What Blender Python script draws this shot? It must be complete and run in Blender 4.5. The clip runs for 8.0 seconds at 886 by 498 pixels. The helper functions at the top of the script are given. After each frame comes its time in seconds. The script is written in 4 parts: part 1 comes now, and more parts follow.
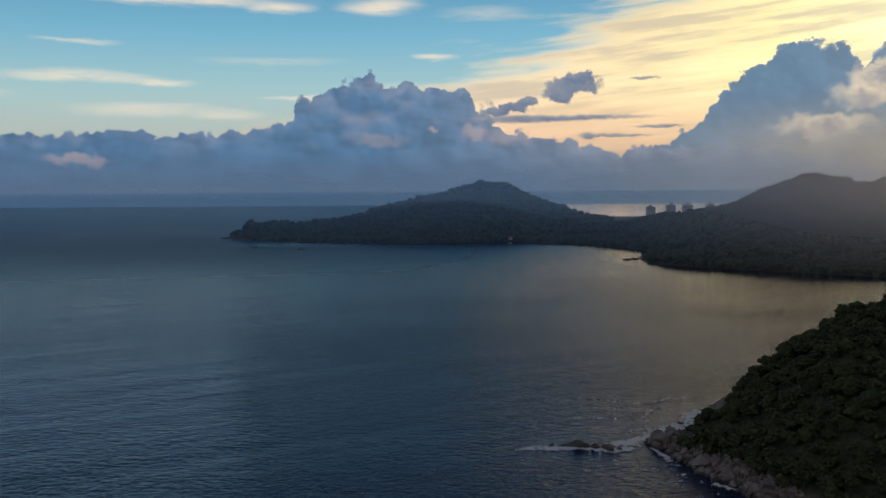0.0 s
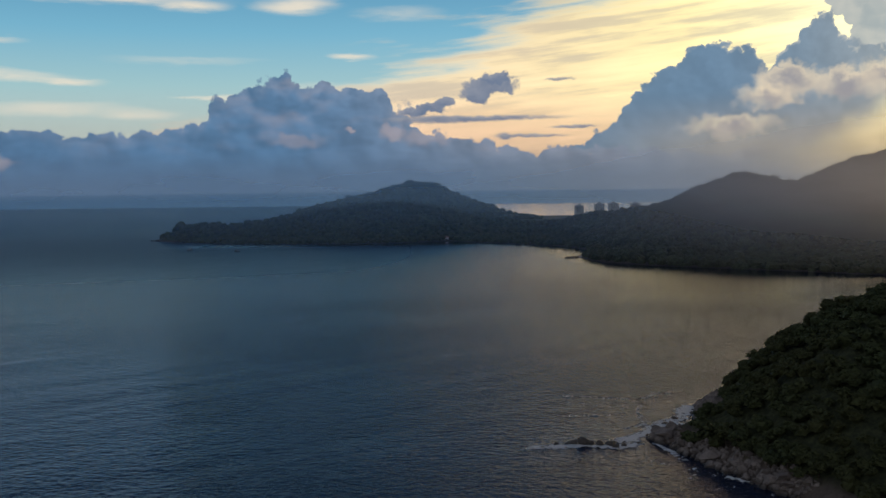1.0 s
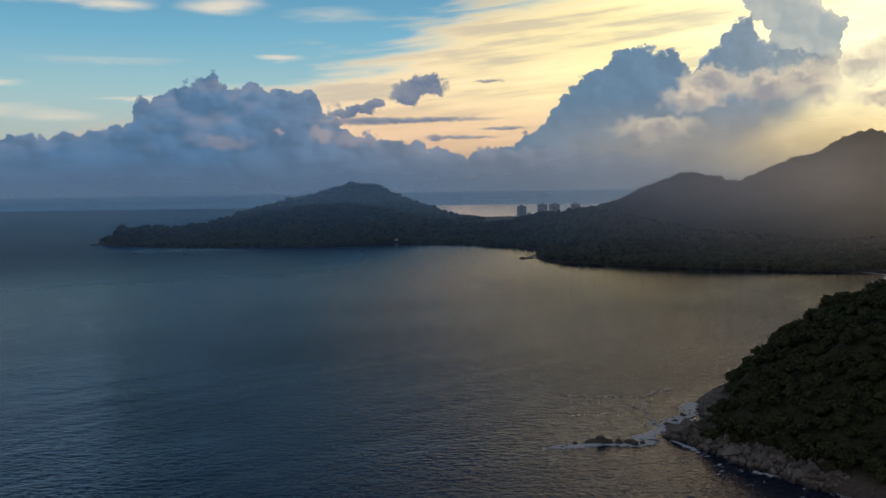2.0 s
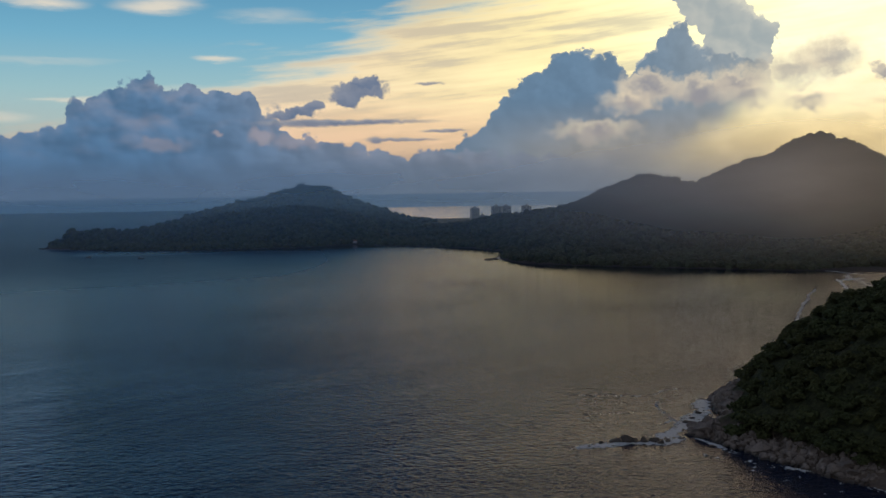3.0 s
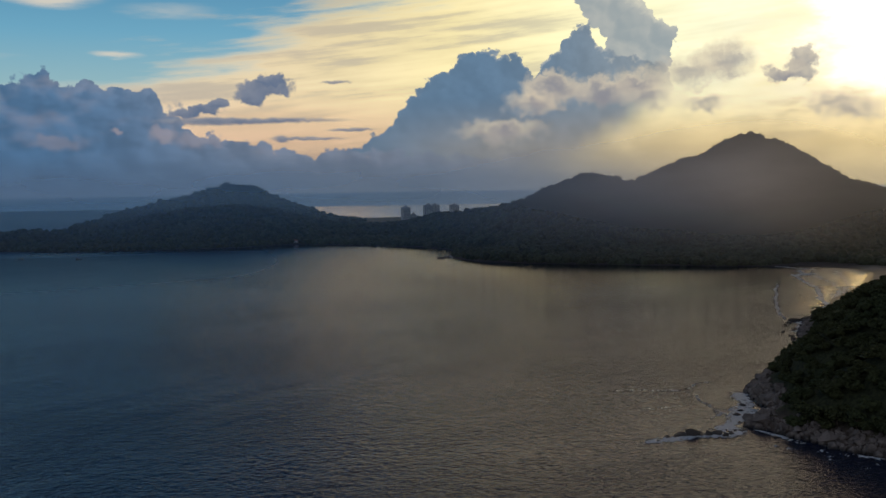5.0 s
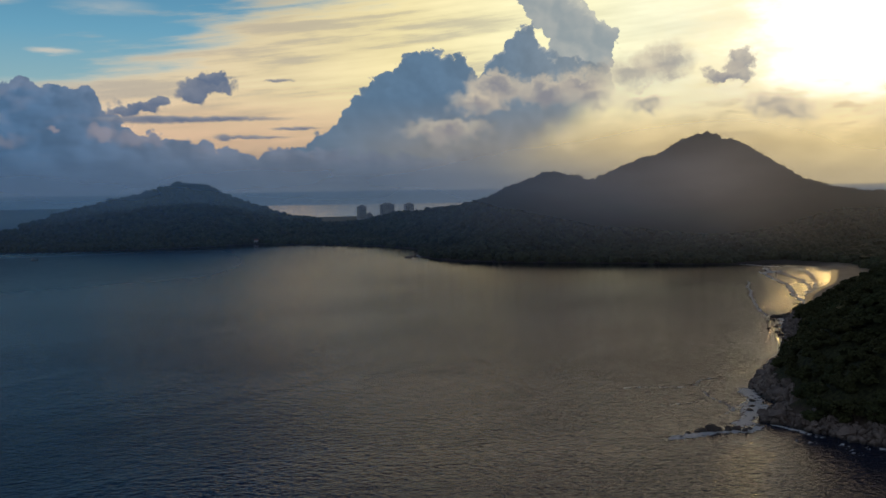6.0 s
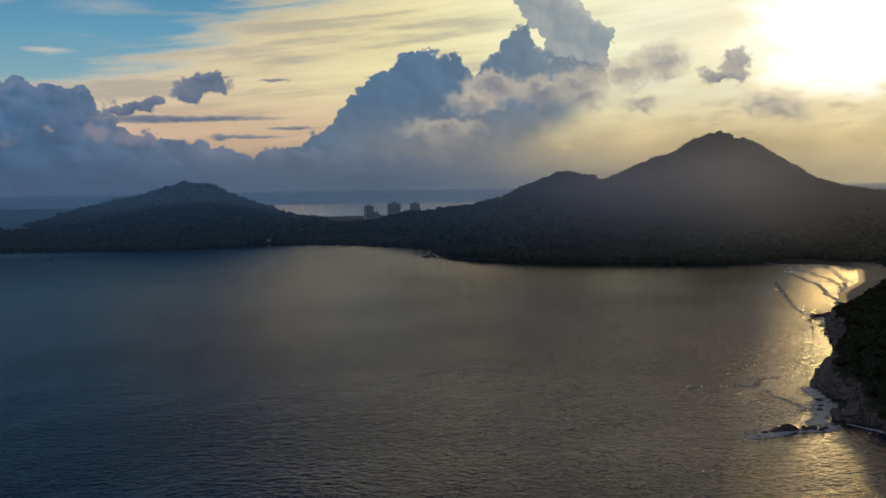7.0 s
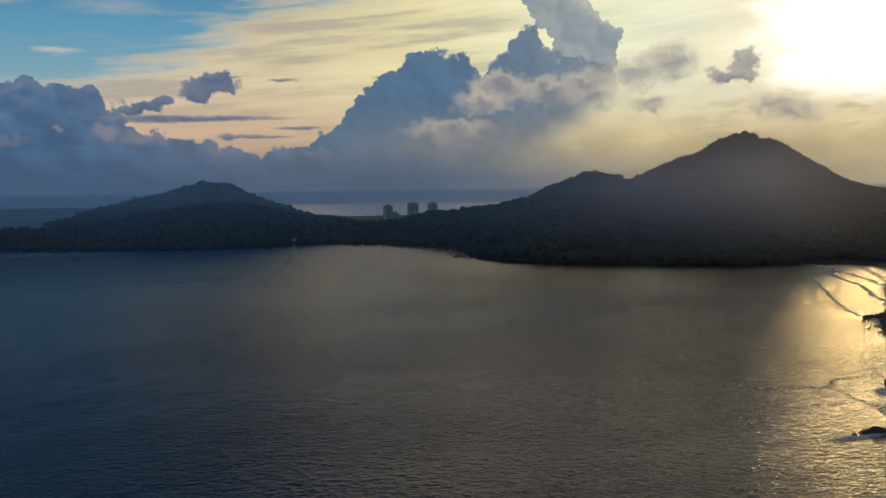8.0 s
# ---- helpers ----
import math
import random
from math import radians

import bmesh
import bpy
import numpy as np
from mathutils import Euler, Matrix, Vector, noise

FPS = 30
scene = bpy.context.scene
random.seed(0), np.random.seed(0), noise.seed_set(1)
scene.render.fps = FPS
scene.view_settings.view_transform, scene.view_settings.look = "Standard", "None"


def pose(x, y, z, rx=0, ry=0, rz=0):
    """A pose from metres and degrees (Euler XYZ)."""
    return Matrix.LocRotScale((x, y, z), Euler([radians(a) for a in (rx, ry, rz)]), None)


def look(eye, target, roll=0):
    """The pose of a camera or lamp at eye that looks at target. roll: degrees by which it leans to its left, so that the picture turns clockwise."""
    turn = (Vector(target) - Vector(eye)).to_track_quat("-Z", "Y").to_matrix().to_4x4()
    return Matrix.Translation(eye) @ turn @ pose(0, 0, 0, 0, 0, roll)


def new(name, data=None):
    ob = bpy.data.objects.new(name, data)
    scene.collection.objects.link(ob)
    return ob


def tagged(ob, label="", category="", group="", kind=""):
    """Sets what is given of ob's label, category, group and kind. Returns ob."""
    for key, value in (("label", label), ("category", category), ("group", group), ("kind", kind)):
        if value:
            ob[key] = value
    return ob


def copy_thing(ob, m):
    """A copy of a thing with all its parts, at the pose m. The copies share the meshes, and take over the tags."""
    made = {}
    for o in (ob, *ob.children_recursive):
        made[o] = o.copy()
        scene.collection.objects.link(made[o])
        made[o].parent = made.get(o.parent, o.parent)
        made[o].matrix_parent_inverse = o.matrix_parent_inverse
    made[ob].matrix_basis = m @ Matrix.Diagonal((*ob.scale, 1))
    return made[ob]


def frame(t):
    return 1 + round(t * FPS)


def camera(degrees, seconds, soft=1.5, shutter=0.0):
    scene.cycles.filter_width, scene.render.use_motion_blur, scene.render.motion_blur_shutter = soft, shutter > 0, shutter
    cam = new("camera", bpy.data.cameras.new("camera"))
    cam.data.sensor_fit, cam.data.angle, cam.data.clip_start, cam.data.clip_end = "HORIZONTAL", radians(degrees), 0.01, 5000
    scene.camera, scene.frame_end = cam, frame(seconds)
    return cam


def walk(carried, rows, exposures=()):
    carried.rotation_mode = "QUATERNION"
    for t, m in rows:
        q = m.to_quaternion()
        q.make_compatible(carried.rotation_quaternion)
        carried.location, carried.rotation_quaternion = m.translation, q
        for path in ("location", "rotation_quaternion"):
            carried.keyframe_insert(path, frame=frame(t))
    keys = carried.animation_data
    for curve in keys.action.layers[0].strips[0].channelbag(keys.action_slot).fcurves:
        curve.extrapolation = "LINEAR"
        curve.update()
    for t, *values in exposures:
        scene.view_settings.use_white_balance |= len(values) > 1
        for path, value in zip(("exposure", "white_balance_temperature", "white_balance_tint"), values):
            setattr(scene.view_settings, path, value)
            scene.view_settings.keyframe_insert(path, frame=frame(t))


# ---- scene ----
# the camera: a drone gliding sideways over the bay, turning slowly towards the sun
cam = camera(50.50, 8.0)


def flown(x, y, z, yaw, pitch, roll):
    """A pose from a heading (left is positive), a tilt and a lean to the right, in degrees."""
    a, b = radians(yaw), radians(pitch)
    way = Vector((-math.sin(a) * math.cos(b), math.cos(a) * math.cos(b), math.sin(b)))
    return look((x, y, z), Vector((x, y, z)) + way * 100, -roll)


# seconds, x, y, z, heading, tilt, lean
PATH = [
    (0, 0.00, 0.00, 100.00, 0.000, -3.823, 0.371),
    (0.5, -16.16, 1.70, 99.88, -2.795, -3.866, 0.525),
    (1, -32.19, 4.00, 100.01, -4.946, -3.849, 0.659),
    (1.5, -48.51, 7.49, 99.85, -7.123, -3.836, 0.762),
    (3, -95.29, 21.81, 98.87, -12.738, -3.712, 0.951),
    (3.5, -109.78, 26.79, 98.64, -14.391, -3.719, 1.007),
    (4, -124.72, 32.29, 98.61, -15.591, -3.734, 1.018),
    (4.5, -139.56, 36.85, 98.67, -16.229, -3.748, 0.960),
    (5, -153.63, 41.62, 98.91, -18.349, -3.845, 0.962),
    (6.5, -194.68, 61.75, 98.66, -22.182, -3.940, 0.900),
    (7, -208.44, 68.95, 98.45, -21.977, -3.956, 0.904),
    (7.5, -222.24, 76.12, 98.15, -21.739, -3.926, 0.902),
    (8, -235.55, 82.85, 98.38, -21.511, -3.945, 0.810),
]
walk(cam, [(t, flown(*row)) for t, *row in PATH], exposures=[(0, 0.0, 6500, 10), (1.5, -0.04, 6450, 10), (3.5, -0.16, 6350, 10), (5, -0.28, 6250, 10), (6.5, -0.45, 6120, 10), (8, -0.57, 5920, 10)])

# ---- light: a low evening sun behind thin cloud, and the sky ----
SUN_AZ, SUN_EL = 45.5, 8.0  # degrees, clockwise from +y


class V:
    """A value in a node tree that can be reckoned with."""
    def __init__(self, tree, socket):
        self.tree, self.socket = tree, socket

    def op(self, kind, *others):
        node = self.tree.nodes.new("ShaderNodeMath")
        node.operation = kind
        for slot, value in zip(node.inputs, (self, *others)):
            plug(self.tree, slot, value)
        return V(self.tree, node.outputs[0])

    def __add__(self, o): return self.op("ADD", o)
    def __sub__(self, o): return self.op("SUBTRACT", o)
    def __mul__(self, o): return self.op("MULTIPLY", o)
    def __truediv__(self, o): return self.op("DIVIDE", o)
    def __neg__(self): return self.op("MULTIPLY", -1.0)
    def __rsub__(self, o): return self.op("MULTIPLY", -1.0) + o
    def least(self, o): return self.op("MINIMUM", o)
    def most(self, o): return self.op("MAXIMUM", o)

    def smooth(self, lo, hi, a=0.0, b=1.0):
        node = self.tree.nodes.new("ShaderNodeMapRange")
        node.interpolation_type = "SMOOTHSTEP"
        for slot, value in zip(node.inputs, (self, lo, hi, a, b)):
            plug(self.tree, slot, value)
        return V(self.tree, node.outputs[0])

    def ramp(self, stops, lo, hi):
        """Piecewise through (position, value), positions between lo and hi, values from 0 to 1."""
        node = self.tree.nodes.new("ShaderNodeValToRGB")
        line = node.color_ramp
        line.interpolation = "LINEAR"
        while len(line.elements) < len(stops):
            line.elements.new(1.0)
        for e, (p, v) in zip(line.elements, stops):
            e.position = (p - lo) / (hi - lo)
            e.color = (v, v, v, 1) if isinstance(v, (int, float)) else (*v, 1)
        plug(self.tree, node.inputs[0], (self - lo) / (hi - lo))
        return V(self.tree, node.outputs[0])


def plug(tree, slot, value):
    if isinstance(value, V):
        tree.links.new(value.socket, slot)
    elif isinstance(value, (tuple, list)) and len(value) == 3 and slot.type == "RGBA":
        slot.default_value = (*value, 1)
    else:
        slot.default_value = value


def vec(tree, x, y, z=0.0):
    node = tree.nodes.new("ShaderNodeCombineXYZ")
    for slot, value in zip(node.inputs, (x, y, z)):
        plug(tree, slot, value)
    return V(tree, node.outputs[0])


def split(v):
    node = v.tree.nodes.new("ShaderNodeSeparateXYZ")
    plug(v.tree, node.inputs[0], v)
    return [V(v.tree, s) for s in node.outputs]


def grain(v, scale, detail=4.0, rough=0.55, lacunarity=2.0, warp=0.0):
    node = v.tree.nodes.new("ShaderNodeTexNoise")
    plug(v.tree, node.inputs["Vector"], v)
    for key, value in (("Scale", scale), ("Detail", detail), ("Roughness", rough), ("Lacunarity", lacunarity), ("Distortion", warp)):
        node.inputs[key].default_value = value
    return V(v.tree, node.outputs["Fac"])


def cells(v, scale, feature="F1"):
    node = v.tree.nodes.new("ShaderNodeTexVoronoi")
    node.feature = feature
    plug(v.tree, node.inputs["Vector"], v)
    node.inputs["Scale"].default_value = scale
    return V(v.tree, node.outputs["Distance"])


def blend(tree, fac, a, b):
    node = tree.nodes.new("ShaderNodeMix")
    node.data_type = "RGBA"
    node.clamp_factor = True
    for slot, value in ((node.inputs[0], fac), (node.inputs[6], a), (node.inputs[7], b)):
        plug(tree, slot, value)
    return V(tree, node.outputs[2])


def tint(tree, colour, fac):
    """A colour times a value."""
    node = tree.nodes.new("ShaderNodeVectorMath")
    node.operation = "SCALE"
    if isinstance(colour, V):
        plug(tree, node.inputs[0], colour)
    else:
        node.inputs[0].default_value = colour
    plug(tree, node.inputs["Scale"], fac)
    return V(tree, node.outputs[0])


def make_sky():
    world = bpy.data.worlds.new("evening_sky")
    scene.world = world
    world.use_nodes = True
    tree = world.node_tree
    tree.nodes.clear()
    way = V(tree, tree.nodes.new("ShaderNodeTexCoord").outputs["Generated"])
    x, y, z = split(way)
    az = x.op("ARCTAN2", y) * 57.29578
    el = z.most(-1.0).least(1.0).op("ARCSINE") * 57.29578
    flat = vec(tree, az, el)
    s = (math.sin(radians(SUN_AZ)) * math.cos(radians(SUN_EL)), math.cos(radians(SUN_AZ)) * math.cos(radians(SUN_EL)), math.sin(radians(SUN_EL)))
    off = (x * s[0] + y * s[1] + z * s[2]).most(-1.0).least(1.0).op("ARCCOSINE") * 57.29578  # degrees from the sun

    # clear air
    air = tree.nodes.new("ShaderNodeTexSky")
    air.sky_type, air.sun_disc = "NISHITA", False
    air.sun_elevation, air.sun_rotation = radians(SUN_EL), radians(SUN_AZ)
    air.altitude, air.air_density, air.dust_density, air.ozone_density = 100, 1.0, 1.2, 2.0
    air = V(tree, air.outputs[0])
    # above 12 degrees, out of view, darkened so the near water reflects less
    clear = el.ramp([(0, (0.62, 0.60, 0.50)), (3, (0.55, 0.61, 0.55)), (6, (0.36, 0.58, 0.62)), (9, (0.19, 0.47, 0.64)), (12, (0.11, 0.33, 0.52)), (15, (0.062, 0.215, 0.47)), (20, (0.018, 0.074, 0.20)), (27, (0.005, 0.018, 0.055)), (60, (0.015, 0.03, 0.065)), (90, (0.025, 0.045, 0.08))], 0, 90)
    sky = blend(tree, 0.93, tint(tree, air, 0.10), clear)
    sky = blend(tree, off.smooth(65, 110), sky, blend(tree, el.smooth(0, 40), (0.36, 0.35, 0.37), (0.17, 0.185, 0.225)))  # away from the sun a dim dusk grey

    # thin streaks of high cloud, cream against the blue: (az, el, half width, half height, strength)
    drawn = grain(vec(tree, az * 0.16, el * 0.9, 3.1), 1.0, 5, 0.6)
    fine = grain(vec(tree, az * 0.5, el * 2.6, 7.7), 1.0, 4, 0.6)
    for pa, pe, wa, we, much in ((-21.0, 6.3, 5.5, 0.42, 0.75), (-16.6, 6.05, 2.2, 0.28, 0.8), (-17.5, 4.55, 5.0, 0.40, 0.6), (-12.8, 4.25, 2.6, 0.36, 0.65), (-21.0, 8.25, 2.6, 0.20, 0.55), (-0.4, 7.75, 1.5, 0.26, 0.85), (-8.6, 5.28, 2.8, 0.20, 0.7),
                                 (-4.0, 6.0, 3.0, 0.25, 0.3), (-10.0, 7.4, 5.0, 0.30, 0.25), (-17.0, 10.8, 9.5, 0.48, 0.95), (-9.6, 10.5, 2.4, 0.42, 0.9), (-3.6, 10.7, 2.9, 0.55, 0.9), (2.5, 10.2, 3.0, 0.5, 0.35), (-28.0, 5.2, 4.0, 0.5, 0.6), (-33.0, 8.0, 6.0, 0.4, 0.5)):
        da, de = (az + (fine - 0.5) * 1.2 - pa) / wa, (el + (drawn - 0.5) * 0.9 + (fine - 0.5) * 0.25 - pe) / we
        sky = blend(tree, (da * da + de * de).op("SQRT").smooth(1.15, 0.15) * (drawn * 0.5 + fine).smooth(0.45, 0.85, 0.55, 1.0) * much, sky, (0.84, 0.76, 0.62))

    # the sunlit veil that spreads from the sun, combed into fibres
    vein = grain(vec(tree, az * 0.13 + el * 0.10, el * 0.8 - az * 0.05, 9.2), 1.0, 6, 0.58)
    comb = grain(vec(tree, az * 0.10 + el * 0.12, el * 1.9 - az * 0.22, 2.4), 1.0, 5, 0.55)
    reach = off + (el.least(13.0) - 7.0) * 2.6 - el.smooth(12.5, 16.0) * el.smooth(27.0, 18.0) * off.smooth(40, 25) * 8.0 + (vein - 0.5) * el.smooth(11, 15, 22.0, 12.0) + (comb - 0.5) * 12.0
    veil = reach.smooth(47, 37)
    gold = off.ramp([(0, (1.0, 0.98, 0.88)), (5, (1.0, 0.98, 0.84)), (9, (1.0, 0.95, 0.66)), (16, (1.0, 0.91, 0.53)), (26, (1.0, 0.83, 0.42)), (38, (0.94, 0.74, 0.45)), (50, (0.80, 0.69, 0.53)), (90, (0.4, 0.42, 0.45))], 0, 90)
    gold = tint(tree, gold, off.smooth(34, 14, 1.0, 1.22))
    low = el.smooth(6.5, 2.5) * off.smooth(20, 30)
    gold = blend(tree, low * 0.7, gold, (0.92, 0.56, 0.33))
    gold = blend(tree, el.smooth(11, 17), gold, blend(tree, off.smooth(46, 22), (0.32, 0.22, 0.21), (1.45, 1.05, 0.68)))  # above the view, brightened near the sun so the right-hand water reflects more
    # higher still the unseen veil is darkened to keep the near water dark
    gold = blend(tree, el.smooth(17, 27), gold, (0.075, 0.062, 0.066))
    gold = tint(tree, gold, (vein * 0.6 + comb * 0.4).smooth(0.3, 0.7, 0.92, 1.28))
    sky = blend(tree, veil * 0.95, sky, gold)
    grey = (vein * 0.5 + comb * 0.5).smooth(0.50, 0.38) * off.smooth(12, 24) * veil * el.smooth(3.5, 5.5)
    sky = blend(tree, grey * 0.42, sky, (0.52, 0.48, 0.44))
    torn = off + (grain(vec(tree, az * 0.3, el * 0.8, 5.5), 1.0, 5, 0.6) - 0.5) * 8.0
    torn = torn + el.smooth(6.0, 1.0) * 6.0
    sky = blend(tree, torn.smooth(13.0, 3), sky, (1.45, 1.20, 0.66))
    sky = blend(tree, torn.smooth(7.5, 2.5), sky, (2.1, 1.95, 1.6))

    # heaped clouds: coordinates frayed at three scales, then swollen into domes
    a1 = grain(flat, 0.55, 2, 0.5)
    b1 = grain(vec(tree, az + 31.7, el - 12.3), 0.55, 2, 0.5)
    a2 = grain(flat, 1.9, 3, 0.55)
    b2 = grain(vec(tree, az - 17.3, el + 41.9), 1.9, 3, 0.55)

    def domes(da, de, sizes):
        """Rounded billows, low in the middle of each."""
        p = vec(tree, az + (a2 - 0.5) * 0.45 + da, el * 1.15 + (b2 - 0.5) * 0.45 + de)
        total = 0.0
        for scale, much in sizes:
            d = cells(p, scale)
            total = (d * d - 0.2) * much + total
        return total

    billow = domes(0.0, 0.0, ((1.0, 0.80), (2.6, 0.36), (6.2, 0.12)))
    lumps = ((0.62, 0.9), (1.25, 0.35))
    relief = (domes(0.34, 0.26, lumps) - domes(0.0, 0.0, lumps) + (a2 - 0.5) * 0.12).smooth(-0.42, 0.48)  # the sides that face the sun
    ca = az + (a1 - 0.5) * 1.1 + (a2 - 0.5) * 0.35
    ce = el + (b1 - 0.5) * 0.7 + (b2 - 0.5) * 0.25 + billow
    soft = a1 * 0.5 + a2 * 0.3 + b1 * 0.2
    gauze = grain(vec(tree, az * 0.7, el * 1.3, 6.3), 0.6, 5, 0.6)  # thin and thick places

    def heap(stops, lo, hi, top, edge):
        height = ca.ramp([(p, v / top) for p, v in stops], lo, hi) * top
        return (height - ce).smooth(-edge, edge), (height - ce)

    # the great tower near the sun, with its paler crown behind
    tower, deep = heap([(8, 0.3), (10, 1.9), (12.4, 2.3), (14.1, 3.1), (15.9, 4.6), (16.8, 5.7), (18, 6.9), (19.7, 7.9), (20.4, 8.3), (21.7, 8.0), (22.7, 7.9),
                        (24.0, 6.6), (24.6, 7.4), (25.0, 7.9), (26.1, 8.7), (26.6, 9.2), (27.3, 9.3), (27.8, 8.4), (28.4, 7.8), (29.5, 7.6), (31.0, 7.2), (31.9, 6.6), (32.5, 5.2), (33.3, 3.0), (36, 2.6), (48, 2.2), (60, 2.2)], 8, 60, 13.0, 0.08)
    left = el.ramp([(7, 28.6 / 40), (8.3, 28.2 / 40), (9.35, 27.4 / 40), (10.2, 26.7 / 40), (10.85, 26.0 / 40), (12, 25.0 / 40), (14, 24.6 / 40)], 7, 14) * 40.0
    right = el.ramp([(6, 31.6 / 40), (7.0, 32.1 / 40), (7.8, 32.6 / 40), (9.0, 32.3 / 40), (9.9, 31.2 / 40), (10.6, 30.3 / 40), (12, 29.3 / 40), (13.5, 27.0 / 40)], 6, 14) * 40.0
    crown = (az + (a2 - 0.5) * 0.9 - billow - left).smooth(-0.08, 0.08) * (right - az - (a2 - 0.5) * 0.9 - billow).smooth(-0.08, 0.08) * (el + (b2 - 0.5) * 0.5).smooth(6.0, 6.8) * (el + (b2 - 0.5) * 1.5).smooth(14.2, 13.4)
    pale = blend(tree, relief, (0.34, 0.40, 0.43), (0.50, 0.52, 0.50))
    pale = blend(tree, (right - az - billow).smooth(0.8, 0.1) * el.smooth(8.5, 9.6) * 0.5, pale, (0.98, 0.90, 0.68))
    body = blend(tree, az.smooth(20, 38), (0.150, 0.245, 0.355), (0.40, 0.42, 0.40))
    body = blend(tree, el.smooth(5.5, 1.5) * az.smooth(10, 24), body, (0.40, 0.37, 0.32))
    body = tint(tree, body, (soft + relief * 0.22 - 0.11).smooth(0.25, 0.8, 0.90, 1.12))
    rim = deep.smooth(0.30, 0.02) * az.smooth(15, 24)
    body = blend(tree, rim * relief * 0.45, body, (0.95, 0.88, 0.70))
    under = (el - (az - 22.5) * 0.50 + (a1 - 0.5) * 2.0).smooth(-1.6, 1.2)  # its foot dissolves in lit haze
    dusk = blend(tree, az.smooth(18, 36), (0.34, 0.37, 0.37), (1.25, 0.94, 0.44))
    dusk = tint(tree, dusk, gauze.smooth(0.3, 0.7, 0.84, 1.12))
    sky = blend(tree, el.smooth(6.5, 2.0) * az.smooth(16, 26), sky, dusk)
    fade = (az - (el - 6.0) * 0.8).smooth(33.2, 30.5)
    sky = blend(tree, crown * 0.94 * (az - (el - 6.0) * 0.8).smooth(34.5, 31.5), sky, pale)
    sky = blend(tree, tower * under * fade * el.smooth(1.2, 2.2).most(az.smooth(13, 16)), sky, body)
    # shreds of thin cloud under the sun
    shred = grain(vec(tree, az * 0.45, el * 1.5, 8.8), 0.9, 5, 0.6).smooth(0.50, 0.66) * az.smooth(34, 39) * el.smooth(1.6, 3.0) * el.smooth(6.4, 4.6)
    sky = blend(tree, shred * 0.5, sky, (0.70, 0.55, 0.31))

    # the bank along the horizon and its heap
    bank, depth = heap([(-40, 3.2), (-25, 3.1), (-22.2, 3.0), (-20.4, 3.5), (-18, 3.7), (-17.1, 2.9), (-15.1, 3.2), (-12.2, 3.6), (-9.2, 3.8), (-8.8, 5.2), (-7.5, 5.4), (-6.2, 6.4), (-4.3, 6.9), (-3.1, 5.8),
                        (-2.1, 6.5), (-0.6, 6.1), (1.5, 5.9), (2.2, 4.8), (3.4, 3.9), (5.0, 3.1), (7.4, 2.7), (9.4, 2.3), (12.4, 2.4), (15, 2.2), (24, 1.8), (34, 1.6), (60, 2.0)], -40, 60, 8.0, 0.09)
    body = blend(tree, az.smooth(-6, 14), (0.098, 0.195, 0.330), (0.24, 0.275, 0.34))
    body = blend(tree, az.smooth(20, 42), body, (0.66, 0.56, 0.38))
    body = tint(tree, body, (gauze + relief * 0.25).smooth(0.35, 0.85, 0.86, 1.22))
    body = blend(tree, relief * depth.smooth(1.3, 0.0) * 0.30, body, (0.36, 0.37, 0.43))
    rose = grain(vec(tree, az * 0.5, el * 1.0, 4.4), 0.55, 4, 0.5).smooth(0.50, 0.72) * el.smooth(1.0, 2.6) * az.smooth(-12, -4, 0.35, 1.0)
    body = blend(tree, rose * 0.28, body, (0.52, 0.45, 0.46))
    for pa, pe, wa, we, much in ((-21.0, 1.68, 2.0, 0.36, 0.55), (-3.8, 2.85, 1.5, 0.5, 0.25), (-0.5, 3.55, 0.45, 0.25, 0.45), (1.9, 3.4, 0.9, 0.55, 0.4), (4.0, 3.0, 1.6, 0.6, 0.3)):  # gaps that let the light through
        da, de = (az + (a1 - 0.5) * 1.6 + (a2 - 0.5) * 0.8 - pa) / wa, (el + (b1 - 0.5) * 0.6 + (b2 - 0.5) * 0.5 + billow * 0.5 - pe) / we
        body = blend(tree, (da * da + de * de).op("SQRT").smooth(1.2, 0.4) * much, body, (0.62, 0.48, 0.44))
    sky = blend(tree, bank * az.smooth(27, 13) * (gauze + depth * 0.5).smooth(0.2, 0.6, 0.9, 1.0), sky, body)

